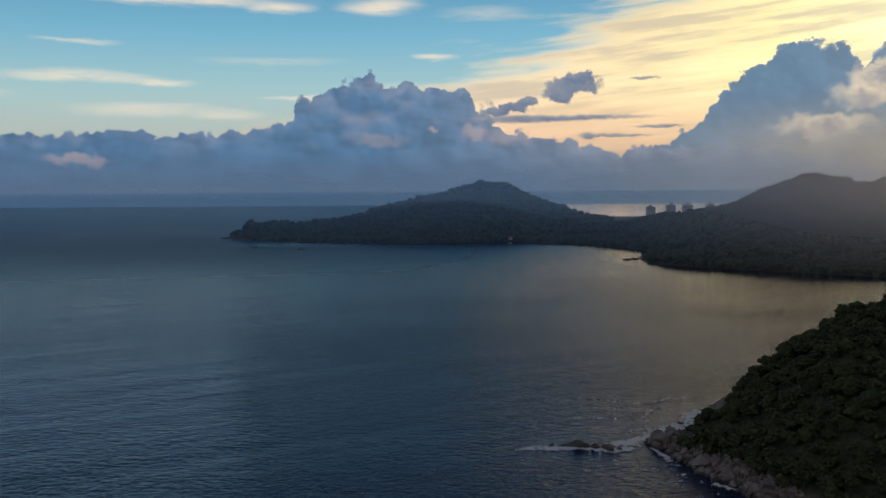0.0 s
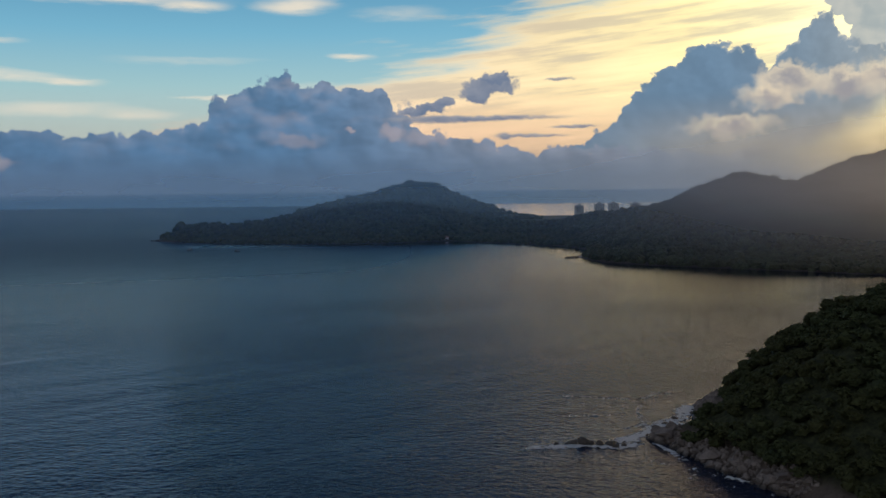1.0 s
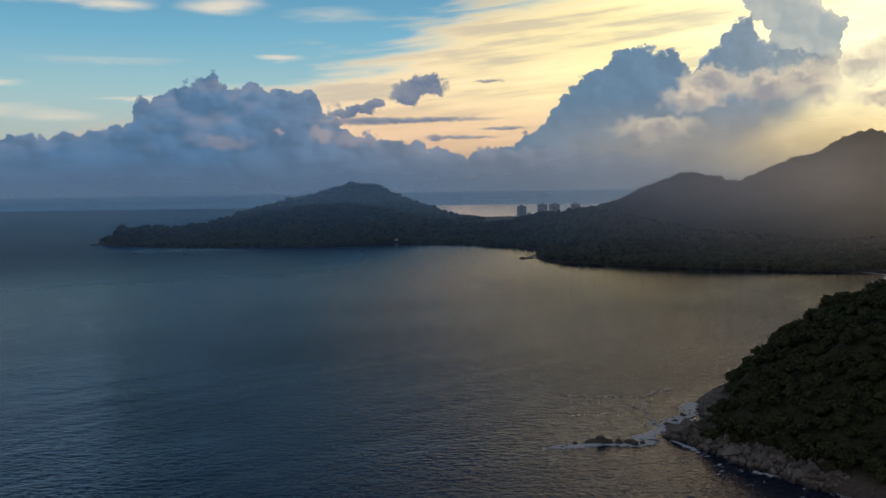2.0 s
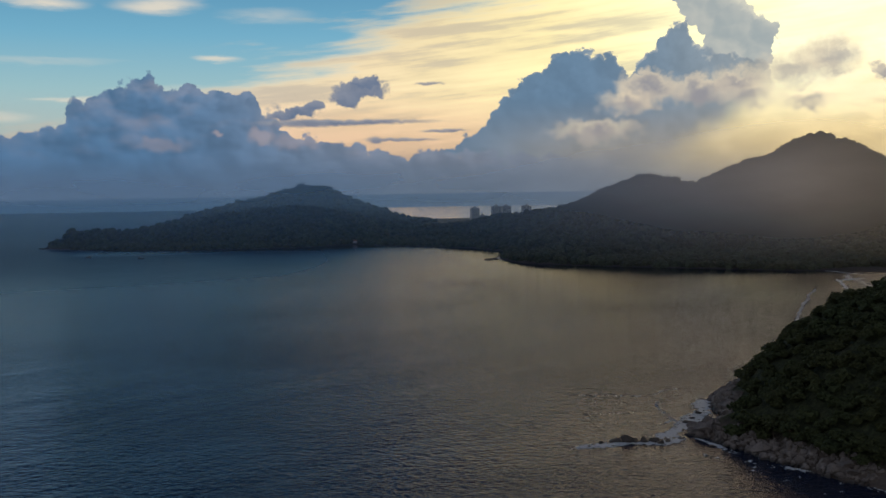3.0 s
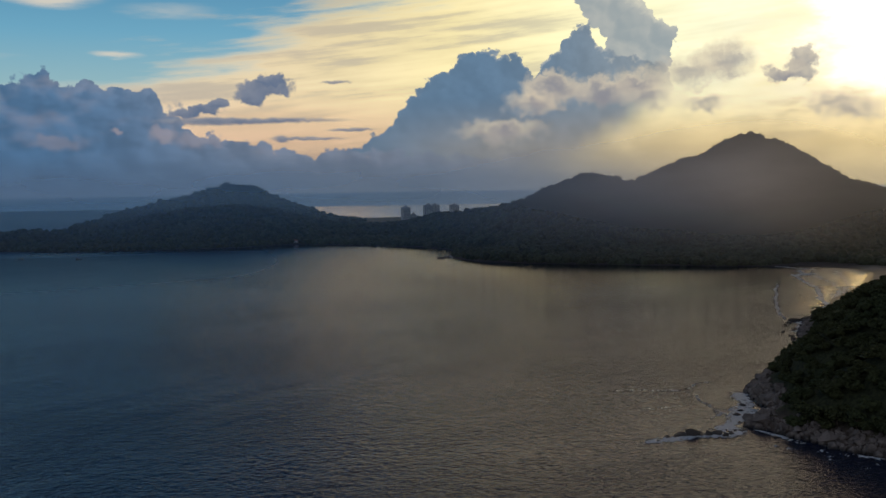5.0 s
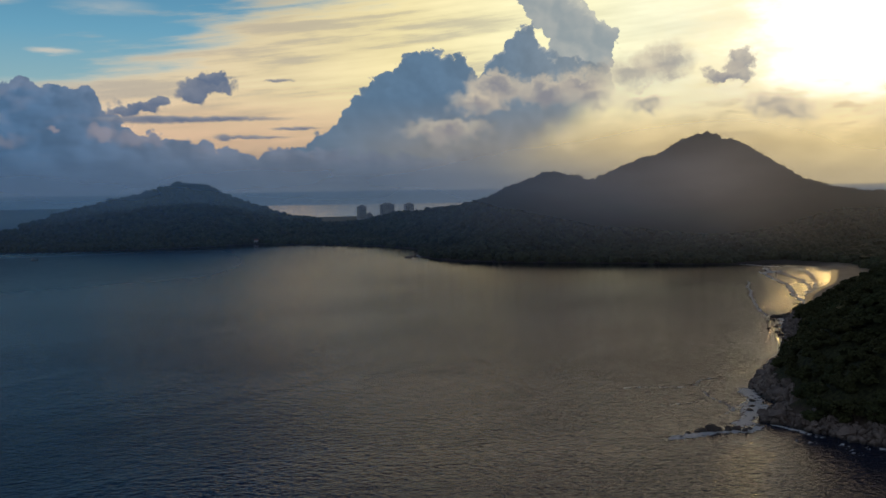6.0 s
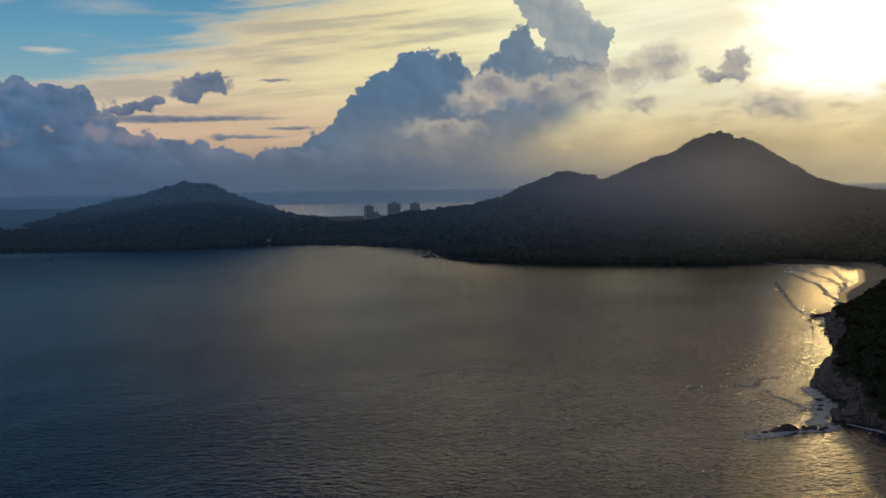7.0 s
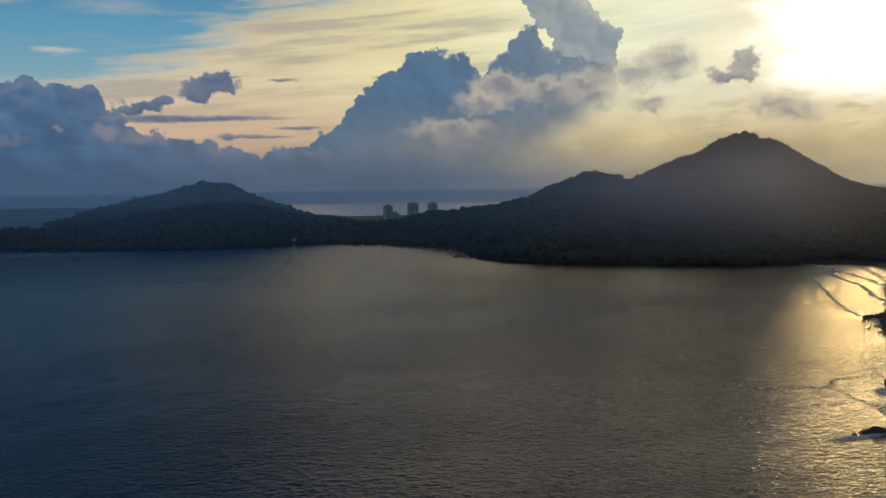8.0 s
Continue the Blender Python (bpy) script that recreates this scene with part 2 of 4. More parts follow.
    # lone puffs: (az, el, half width, half height, softness, warm)
    for pa, pe, wa, we, edge, warm in (
            (7.9, 6.15, 1.5, 0.55, 0.2, 0.0), (8.2, 6.5, 0.9, 0.40, 0.2, 0.0), (7.0, 5.6, 0.7, 0.40, 0.35, 0.0), (4.1, 4.85, 1.5, 0.38, 0.22, 0.0), (5.1, 5.05, 0.7, 0.32, 0.2, 0.0), (3.1, 4.6, 0.9, 0.3, 0.4, 0.0), (5.0, 4.0, 3.0, 0.20, 0.5, 0.1), (7.6, 4.05, 4.2, 0.13, 0.6, 0.1),
            (8.7, 2.95, 0.5, 0.22, 0.4, 0.1), (10.3, 2.97, 1.7, 0.10, 0.5, 0.2), (12.9, 3.47, 1.3, 0.10, 0.5, 0.2), (11.9, 6.3, 0.7, 0.09, 0.6, 0.3),
            (31.0, 5.2, 1.3, 0.6, 0.9, 0.75), (33.9, 4.7, 1.2, 0.45, 0.9, 0.8), (33.2, 6.6, 1.7, 0.95, 0.65, 0.78), (35.3, 7.15, 1.3, 0.9, 0.65, 0.72), (30.0, 6.0, 1.6, 0.6, 0.7, 0.95), (28.0, 5.5, 1.6, 0.80, 0.35, 0.66), (25.0, 5.75, 1.75, 1.05, 0.25, 0.76), (24.0, 5.0, 1.5, 0.6, 0.6, 0.8),
            (22.1, 3.4, 2.0, 0.50, 0.7, 0.85), (39.4, 7.05, 0.85, 0.65, 0.25, 0.5), (38.1, 6.2, 0.8, 0.45, 0.3, 0.5), (39.0, 6.25, 0.9, 0.50, 0.3, 0.5), (40.9, 4.5, 1.4, 0.45, 0.8, 0.85), (41.9, 4.0, 1.4, 0.40, 0.9, 0.85)):
        if we < 0.3:  # flat bars keep straight
            da, de = (az + (a1 - 0.5) * 1.5 - pa) / wa, (el + (b2 - 0.5) * 0.30 - pe) / we
        else:
            da, de = (ca + (a2 - 0.5) * 0.6 - pa) / wa, (el + (b1 - 0.5) * 0.5 + (b2 - 0.5) * 0.5 + billow * 0.8 - pe) / we
        r = (da * da + de * de).op("SQRT")
        mask = r.smooth(1.0 + edge, 1.0 - edge)
        up = de * 0.35 + 0.30 + (a1 - 0.5) * 0.7 + relief * 0.5 - da * 0.08
        if warm > 0.6:  # thin edges glow, thick hearts stay grey
            up = de * 0.30 + r * 0.60 + 0.02 + (a1 - 0.5) * 0.6 + relief * 0.30
        shade = blend(tree, warm, (0.150, 0.200, 0.30), (0.47, 0.41, 0.375))
        lit = blend(tree, warm, (0.26, 0.29, 0.36), (1.0, 0.82, 0.55))
        sky = blend(tree, mask * (0.97 - 0.25 * warm), sky, blend(tree, up.smooth(0.1, 0.95), shade, lit))

    # sea haze that hides the lowest sky, and the far sea under it
    warmth = off.smooth(27, 8)
    haze = blend(tree, warmth, (0.150, 0.215, 0.315), (0.90, 0.70, 0.38))
    sky = blend(tree, el.smooth(2.4, -0.2) * 0.85, sky, blend(tree, az.smooth(4, 14) * az.smooth(34, 20), haze, (0.22, 0.26, 0.315)))
    water = blend(tree, off.smooth(55, 15), (0.066, 0.130, 0.215), (0.16, 0.20, 0.25))
    water = blend(tree, el.smooth(-0.75, -0.32) * 0.35, water, haze)
    sky = blend(tree, el.smooth(-0.28, -0.36), sky, water)

    ground = tree.nodes.new("ShaderNodeBackground")
    plug(tree, ground.inputs[0], sky)
    ground.inputs[1].default_value = 1.0
    tree.links.new(ground.outputs[0], tree.nodes.new("ShaderNodeOutputWorld").inputs[0])


make_sky()

sun = new("sun", bpy.data.lights.new("sun", "SUN"))
sun.data.energy, sun.data.angle, sun.data.color = 0.25, radians(3.5), (1.0, 0.62, 0.18)
sun.matrix_world = look(Vector((math.sin(radians(SUN_AZ)) * math.cos(radians(SUN_EL)), math.cos(radians(SUN_AZ)) * math.cos(radians(SUN_EL)), math.sin(radians(SUN_EL)))) * 2000, (0, 0, 0))


# ---- materials ----
def material(name, make):
    """make(tree, place) fills in the Principled shader's inputs and gives back a bump height in metres or None."""
    mat = bpy.data.materials.new(name)
    mat.use_nodes = True
    tree = mat.node_tree
    shader = tree.nodes["Principled BSDF"]
    place = V(tree, tree.nodes.new("ShaderNodeNewGeometry").outputs["Position"])
    height = make(tree, place, shader)
    if height is not None:
        bump = tree.nodes.new("ShaderNodeBump")
        bump.inputs["Strength"].default_value, bump.inputs["Distance"].default_value = 1.0, 1.0
        plug(tree, bump.inputs["Height"], height)
        tree.links.new(bump.outputs[0], shader.inputs["Normal"])
    return mat


def chance(tree, per_object=False):
    if per_object:
        return V(tree, tree.nodes.new("ShaderNodeObjectInfo").outputs["Random"])
    return V(tree, tree.nodes.new("ShaderNodeNewGeometry").outputs["Random Per Island"])


def sea_look(tree, place, shader):
    x, y, z = split(place)
    across = vec(tree, x * 0.75 - y * 0.15, y + x * 0.15)  # crests lie nearly across the view
    swell = grain(vec(tree, (x * 0.85 + y * 0.53) * 0.13, y * 0.85 - x * 0.53), 0.026, 2, 0.5, warp=0.25)  # long low crests
    waves = grain(across, 0.16, 2, 0.5, warp=0.4)
    wavelets = grain(across, 0.34, 1.5, 0.5, warp=0.3)
    chop = grain(across, 0.70, 2, 0.55, warp=0.25)
    ripples = grain(across, 1.35, 2, 0.55)
    calm = grain(vec(tree, x * 0.6, y), 0.006, 4, 0.6).smooth(0.36, 0.64)  # cat's paws and slicks
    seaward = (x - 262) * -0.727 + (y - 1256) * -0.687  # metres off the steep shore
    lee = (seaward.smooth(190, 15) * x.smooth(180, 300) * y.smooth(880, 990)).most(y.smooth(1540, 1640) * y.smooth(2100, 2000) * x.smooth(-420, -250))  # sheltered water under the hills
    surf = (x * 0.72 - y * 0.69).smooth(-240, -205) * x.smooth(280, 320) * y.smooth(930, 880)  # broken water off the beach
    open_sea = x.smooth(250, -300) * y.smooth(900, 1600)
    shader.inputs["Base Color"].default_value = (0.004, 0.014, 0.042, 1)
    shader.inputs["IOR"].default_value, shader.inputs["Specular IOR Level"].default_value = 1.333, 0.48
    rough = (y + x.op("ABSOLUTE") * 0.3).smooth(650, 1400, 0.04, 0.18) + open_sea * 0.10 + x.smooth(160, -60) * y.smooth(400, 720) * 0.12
    plug(tree, shader.inputs["Roughness"], rough * lee.smooth(0, 1, 1.0, 0.6) + surf * 0.2)  # rougher farther off and to the left, fitted to the camera's view
    bay_flat = y.smooth(380, 950) * x.smooth(40, 400)  # bay waves flattened to reflect brighter sky, fitted to the camera's view
    far = (bay_flat.smooth(0, 1, 1.15, 0.5) + surf * 0.7) * y.smooth(2300, 4200, 1.0, 0.12)  # far waves flattened to mirror the low sky, fitted to the camera's view
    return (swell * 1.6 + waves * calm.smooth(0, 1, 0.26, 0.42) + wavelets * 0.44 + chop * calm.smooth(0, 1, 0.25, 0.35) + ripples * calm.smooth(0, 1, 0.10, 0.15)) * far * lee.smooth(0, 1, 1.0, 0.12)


def leaf_look(dark, light, scale):
    def make(tree, place, shader):
        r = chance(tree)
        patch = grain(place, 0.02, 3)
        tuft = grain(place, scale, 5, 0.65)
        col = blend(tree, r, dark, light)
        col = blend(tree, patch.smooth(0.35, 0.65) * 0.5, col, tuple(0.5 * (a + b) * f for a, b, f in zip(dark, light, (1.35, 0.95, 0.8))))
        col = tint(tree, col, tuft.smooth(0.3, 0.7, 0.6, 1.25))
        plug(tree, shader.inputs["Base Color"], col)
        shader.inputs["Roughness"].default_value = 0.75
        shader.inputs["Specular IOR Level"].default_value = 0.2
        return tuft * (0.25 / scale)
    return make


def rock_look(wet):
    def make(tree, place, shader):
        x, y, z = split(place)
        r = chance(tree, True)
        big, fine = grain(place, 0.22, 5, 0.6), grain(place, 1.6, 6, 0.65)
        col = blend(tree, big.smooth(0.3, 0.7), (0.14, 0.122, 0.110), (0.31, 0.272, 0.245))
        col = blend(tree, r * 0.6, col, (0.22, 0.185, 0.165))
        col = blend(tree, fine.smooth(0.5, 0.72) * 0.6, col, (0.06, 0.05, 0.042))
        damp = (z + (big - 0.5) * 2.0).smooth(1.6, 0.3)  # the wave-washed foot with its weed and mussels
        col = blend(tree, damp.most(wet), col, (0.045, 0.040, 0.034))
        plug(tree, shader.inputs["Base Color"], col)
        plug(tree, shader.inputs["Roughness"], damp.smooth(0, 1, 0.85, 0.45))
        return big * 0.5 + fine * 0.12
    return make


def soil_look(tree, place, shader):
    x, y, z = split(place)
    big, fine = grain(place, 0.05, 5, 0.6), grain(place, 0.6, 6, 0.65)
    rock = blend(tree, big.smooth(0.35, 0.65), (0.075, 0.06, 0.05), (0.15, 0.12, 0.10))
    scrub = blend(tree, fine.smooth(0.35, 0.65), (0.030, 0.042, 0.018), (0.06, 0.07, 0.03))
    col = blend(tree, (z + (big - 0.5) * 9.0 + (fine - 0.5) * 4).smooth(4.0, 8.0), rock, scrub)
    plug(tree, shader.inputs["Base Color"], tint(tree, col, fine.smooth(0.3, 0.7, 0.7, 1.2)))
    shader.inputs["Roughness"].default_value = 0.9
    return fine * 0.8 + big * 1.5


def sand_look(tree, place, shader):
    x, y, z = split(place)
    big, fine = grain(place, 0.03, 5, 0.6), grain(place, 0.5, 6, 0.65)
    sand = blend(tree, big.smooth(0.3, 0.7), (0.33, 0.27, 0.19), (0.42, 0.35, 0.26))
    scrub = blend(tree, fine.smooth(0.35, 0.65), (0.030, 0.042, 0.018), (0.06, 0.07, 0.03))
    rock = blend(tree, fine.smooth(0.35, 0.6), (0.03, 0.027, 0.024), (0.085, 0.07, 0.06))
    sand = blend(tree, y.smooth(860, 905), sand, rock)  # past the beach the shore is rock
    col = blend(tree, (z + (big - 0.5) * 1.5).smooth(1.9, 2.6), sand, scrub)
    wet = (z + (big - 0.5) * 0.6).smooth(1.1, 0.4)
    col = blend(tree, wet, col, blend(tree, y.smooth(860, 905), (0.12, 0.10, 0.08), (0.035, 0.03, 0.028)))
    plug(tree, shader.inputs["Base Color"], col)
    plug(tree, shader.inputs["Roughness"], (wet * y.smooth(905, 860)).smooth(0, 1, 0.9, 0.5))
    return fine * 0.05


def foam_look(tree, place, shader):
    at = tree.nodes.new("ShaderNodeAttribute")
    at.attribute_name = "whiteness"
    dens = V(tree, at.outputs["Fac"])
    lace = cells(place, 0.28, "DISTANCE_TO_EDGE")
    web = lace.smooth(0.30, 0.02)
    fine, big = grain(place, 0.6, 6, 0.65), grain(place, 0.2, 4, 0.6)
    curd = grain(place, 2.6, 4, 0.6)
    cover = (dens * 1.15 + (fine - 0.5) * 3.4 + (big - 0.5) * 2.6 + (curd - 0.5) * 1.2 + web * 0.30 - 0.68).smooth(0.0, 0.45) * dens.smooth(0.0, 0.3) * 0.92
    plug(tree, shader.inputs["Base Color"], blend(tree, fine, (0.68, 0.72, 0.74), (0.88, 0.90, 0.90)))
    shader.inputs["Roughness"].default_value = 0.7
    plug(tree, shader.inputs["Alpha"], cover)
    return fine * 0.15


def plain_look(base, rough=0.7, speck=6.0, dirt=0.25, metal=0.0):
    def make(tree, place, shader):
        n, m = grain(place, speck, 5, 0.6), grain(place, speck * 0.12, 3)
        col = blend(tree, n.smooth(0.4, 0.7) * dirt, base, tuple(c * 0.55 for c in base))
        col = blend(tree, m.smooth(0.45, 0.7) * dirt, col, tuple(c * 0.75 for c in base))
        plug(tree, shader.inputs["Base Color"], col)
        shader.inputs["Roughness"].default_value, shader.inputs["Metallic"].default_value = rough, metal
    return make


def haze_sheet_look(name, thick, foot, top, colour, gain, warm):
    """Added sheet standing in for aerial haze: mostly clear, the rest scatters light."""
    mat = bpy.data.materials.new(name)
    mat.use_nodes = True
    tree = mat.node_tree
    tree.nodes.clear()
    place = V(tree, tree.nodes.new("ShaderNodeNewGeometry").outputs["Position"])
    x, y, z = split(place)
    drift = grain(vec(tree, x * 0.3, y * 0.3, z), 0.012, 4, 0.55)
    # denser towards the sun's side, thinned at the far right to let sunlight through
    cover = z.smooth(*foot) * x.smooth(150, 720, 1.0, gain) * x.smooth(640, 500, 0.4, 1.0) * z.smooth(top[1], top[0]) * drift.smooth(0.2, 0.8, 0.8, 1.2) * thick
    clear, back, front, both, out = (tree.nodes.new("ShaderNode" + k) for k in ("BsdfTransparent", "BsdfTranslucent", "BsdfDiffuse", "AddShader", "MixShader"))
    # glow of sunlit haze put into the colour: blue left, warm right
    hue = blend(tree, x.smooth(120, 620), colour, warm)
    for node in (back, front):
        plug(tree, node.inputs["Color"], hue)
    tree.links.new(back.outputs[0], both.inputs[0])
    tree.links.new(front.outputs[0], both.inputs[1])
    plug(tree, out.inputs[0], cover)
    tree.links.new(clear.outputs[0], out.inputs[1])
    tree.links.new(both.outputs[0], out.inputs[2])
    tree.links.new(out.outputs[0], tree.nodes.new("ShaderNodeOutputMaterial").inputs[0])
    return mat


HAZE_SHEET_BAY = haze_sheet_look("bay_haze_sheet", 0.33, (-12.0, 112.0), (95.0, 215.0), (0.13, 0.29, 0.60), 2.3, (0.62, 0.56, 0.52))  # denser to the right, imitating the sun's glare over the hill
HAZE_SHEET_FAR = haze_sheet_look("far_haze_sheet", 0.30, (-4.0, 90.0), (90.0, 200.0), (0.22, 0.38, 0.58), 1.3, (0.26, 0.37, 0.52))
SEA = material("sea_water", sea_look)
LEAF_NEAR = material("coast_forest_leaves", leaf_look((0.030, 0.045, 0.020), (0.072, 0.092, 0.038), 0.9))
LEAF_FAR = material("hill_forest_leaves", leaf_look((0.035, 0.050, 0.030), (0.075, 0.095, 0.055), 0.35))
BARK = material("bark", plain_look((0.11, 0.085, 0.06), 0.9, 3.0, 0.6))
ROCK = material("shore_rock", rock_look(0.0))
ROCK_WET = material("sea_washed_rock", rock_look(0.75))
SOIL = material("hill_ground", soil_look)
SAND = material("beach_ground", sand_look)
FOAM = material("sea_foam", foam_look)
CONCRETE = material("painted_concrete", plain_look((0.55, 0.54, 0.50), 0.8, 0.6, 0.4))
CONCRETE_DARK = material("grey_concrete", plain_look((0.33, 0.33, 0.33), 0.8, 0.6, 0.4))
GLASS = material("dark_window_glass", plain_look((0.05, 0.06, 0.07), 0.15, 1.0, 0.2))
ROOF_TILE = material("clay_roof_tile", plain_look((0.30, 0.14, 0.09), 0.8, 2.0, 0.5))
STEEL = material("galvanised_steel", plain_look((0.35, 0.36, 0.37), 0.5, 2.0, 0.3, 0.8))
HULL = material("painted_hull", plain_look((0.22, 0.24, 0.26), 0.5, 1.5, 0.5))


# ---- shapes ----
def mesh_of(name, verts, faces, mat, smooth=True):
    me = bpy.data.meshes.new(name)
    verts, faces = np.asarray(verts, np.float32), np.asarray(faces, np.int32)
    k = faces.shape[1]
    me.vertices.add(len(verts))
    me.vertices.foreach_set("co", verts.ravel())
    me.loops.add(faces.size)
    me.loops.foreach_set("vertex_index", faces.ravel())
    me.polygons.add(len(faces))
    me.polygons.foreach_set("loop_start", np.arange(0, faces.size, k, dtype=np.int32))
    me.polygons.foreach_set("use_smooth", np.full(len(faces), smooth))
    me.update(calc_edges=True)
    me.materials.append(mat)
    return me


def part(name, bm, mat, parent, label="", smooth=False):
    me = bpy.data.meshes.new(name)
    bm.to_mesh(me)
    bm.free()
    me.materials.append(mat)
    if smooth:
        me.polygons.foreach_set("use_smooth", np.full(len(me.polygons), True))
    ob = new(name, me)
    ob.parent = parent
    return tagged(ob, label)


def box(bm, x0, y0, z0, x1, y1, z1, bevel=0.0):
    made = bmesh.ops.create_cube(bm, size=1.0, matrix=Matrix.Translation(((x0 + x1) / 2, (y0 + y1) / 2, (z0 + z1) / 2)) @ Matrix.Diagonal((x1 - x0, y1 - y0, z1 - z0, 1)))
    if bevel:
        edges = list({e for v in made["verts"] for e in v.link_edges})
        bmesh.ops.bevel(bm, geom=edges, offset=bevel, segments=1, affect="EDGES")
    return bm


def ball(subdivisions):
    bm = bmesh.new()
    bmesh.ops.create_icosphere(bm, subdivisions=subdivisions, radius=1.0)
    v = np.array([p.co for p in bm.verts])
    f = np.array([[p.index for p in face.verts] for face in bm.faces])
    bm.free()
    return v, f


def ripple(x, y, seed, scale, octaves=3):
    """Smooth noise about 0 from sines, for ground relief."""
    rng = np.random.default_rng(seed)
    out = np.zeros_like(np.asarray(x, float))
    for o in range(octaves):
        for _ in range(4):
            a, p = rng.uniform(0, 2 * math.pi, 2)
            k = 2 * math.pi / scale * 1.9 ** o * rng.uniform(0.7, 1.4)
            out += np.sin((x * math.cos(a) + y * math.sin(a)) * k + p) * 0.55 ** o / 4
    return out


def inward(x, y, poly):
    """Metres from the closed line poly, positive within it."""
    q = np.stack([np.asarray(x, float).ravel(), np.asarray(y, float).ravel()], 1)
    near, within = np.full(len(q), 1e9), np.zeros(len(q), bool)
    for a, b in zip(poly, poly[1:] + poly[:1]):
        a, b = np.array(a, float), np.array(b, float)
        ab = b - a
        t = np.clip(((q - a) @ ab) / (ab @ ab), 0, 1)
        near = np.minimum(near, np.linalg.norm(q - a - t[:, None] * ab, axis=1))
        if a[1] != b[1]:
            within ^= ((a[1] > q[:, 1]) != (b[1] > q[:, 1])) & (q[:, 0] < (b[0] - a[0]) * (q[:, 1] - a[1]) / (b[1] - a[1]) + a[0])
    return np.where(within, near, -near).reshape(np.shape(x))


def ridge(x, y, nodes, power=1.25):
    """Height of a ridge through nodes (x, y, crest height, half width)."""
    near, out = np.full(np.shape(x), 1e9), np.zeros_like(x)
    for a, b in zip(nodes, nodes[1:]):
        ax, ay, az, aw = a
        bx, by, bz, bw = b
        l2 = (bx - ax) ** 2 + (by - ay) ** 2
        t = np.clip(((x - ax) * (bx - ax) + (y - ay) * (by - ay)) / l2, 0, 1)
        d = np.hypot(x - ax - t * (bx - ax), y - ay - t * (by - ay))
        h = (az + t * (bz - az)) * np.clip(1 - (d / (aw + t * (bw - aw))) ** power, 0, 1)
        out = np.where(d < near, h, out)
        near = np.minimum(d, near)
    return out


def sheet(name, xs, ys, height, mat):
    gx, gy = np.meshgrid(xs, ys)
    gz = height(gx, gy)
    n, m = len(xs), len(ys)
    i = (np.arange(m - 1)[:, None] * n + np.arange(n - 1)[None, :]).ravel()
    faces = np.stack([i, i + 1, i + n + 1, i + n], 1)
    z = gz.ravel()
    keep = z[faces].max(1) > -2.0
    return new(name, mesh_of(name, np.stack([gx.ravel(), gy.ravel(), z], 1), faces[keep], mat))


# ---- the sea ----
def make_sea():
    rings = np.concatenate([[0], np.geomspace(20, 9000, 90)])
    turns = np.linspace(0, 2 * math.pi, 129)[:-1]
    verts = [(0, 0, 0)] + [(r * math.sin(a), r * math.cos(a), 0) for r in rings[1:] for a in turns]
    faces = []
    n = len(turns)
    for k in range(n):
        faces.append((0, 1 + k, 1 + (k + 1) % n, 1 + (k + 1) % n))
    quads = [(1 + r * n + k, 1 + (r + 1) * n + k, 1 + (r + 1) * n + (k + 1) % n, 1 + r * n + (k + 1) % n) for r in range(len(rings) - 2) for k in range(n)]
    bm = bmesh.new()
    vs = [bm.verts.new(v) for v in verts]
    for fc in faces:
        bm.faces.new([vs[i] for i in fc[:3]])
    for fc in quads:
        bm.faces.new([vs[i] for i in fc])
    bmesh.ops.recalc_face_normals(bm, faces=bm.faces[:])
    if bm.faces[:][0].normal.z < 0:
        bmesh.ops.reverse_faces(bm, faces=bm.faces[:])
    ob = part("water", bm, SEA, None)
    return tagged(ob, "dark blue-grey sea with a light chop and low swell", "sea", kind="structure")


make_sea()

# ---- the land: one coast round the bay ----
HEAD_COAST = [(104, 283), (98, 294), (96, 305), (91, 317), (87, 334), (84, 348), (79, 358), (84, 364), (97, 368), (105, 374), (108, 386), (113, 400), (118, 411), (139, 430), (171, 455), (195, 471), (228, 510), (249, 532),
              (300, 592), (330, 600), (420, 610), (700, 600), (700, 50), (200, 120), (130, 220)]
SHORE = HEAD_COAST[:20]
BAY_COAST = [(-413, 1840), (-338, 1755), (-269, 1712), (-183, 1680), (-81, 1655), (15, 1650), (87, 1685), (128, 1690), (169, 1640), (243, 1560), (291, 1500), (312, 1400), (280, 1300),
             (262, 1256), (270, 1182), (322, 1115), (382, 1066), (500, 968), (575, 925), (600, 880), (575, 830), (490, 745), (400, 680), (335, 612), (420, 560), (700, 450), (2400, 300),
             (2400, 2300), (1500, 2500), (900, 2950), (480, 2980), (300, 3060), (0, 3060), (-320, 2950), (-300, 2830), (-150, 2740), (100, 2690), (330, 2600), (380, 2400), (330, 2150), (150, 2030), (-100, 2005), (-350, 1955), (-430, 1890)]
CANOPY = 7.0
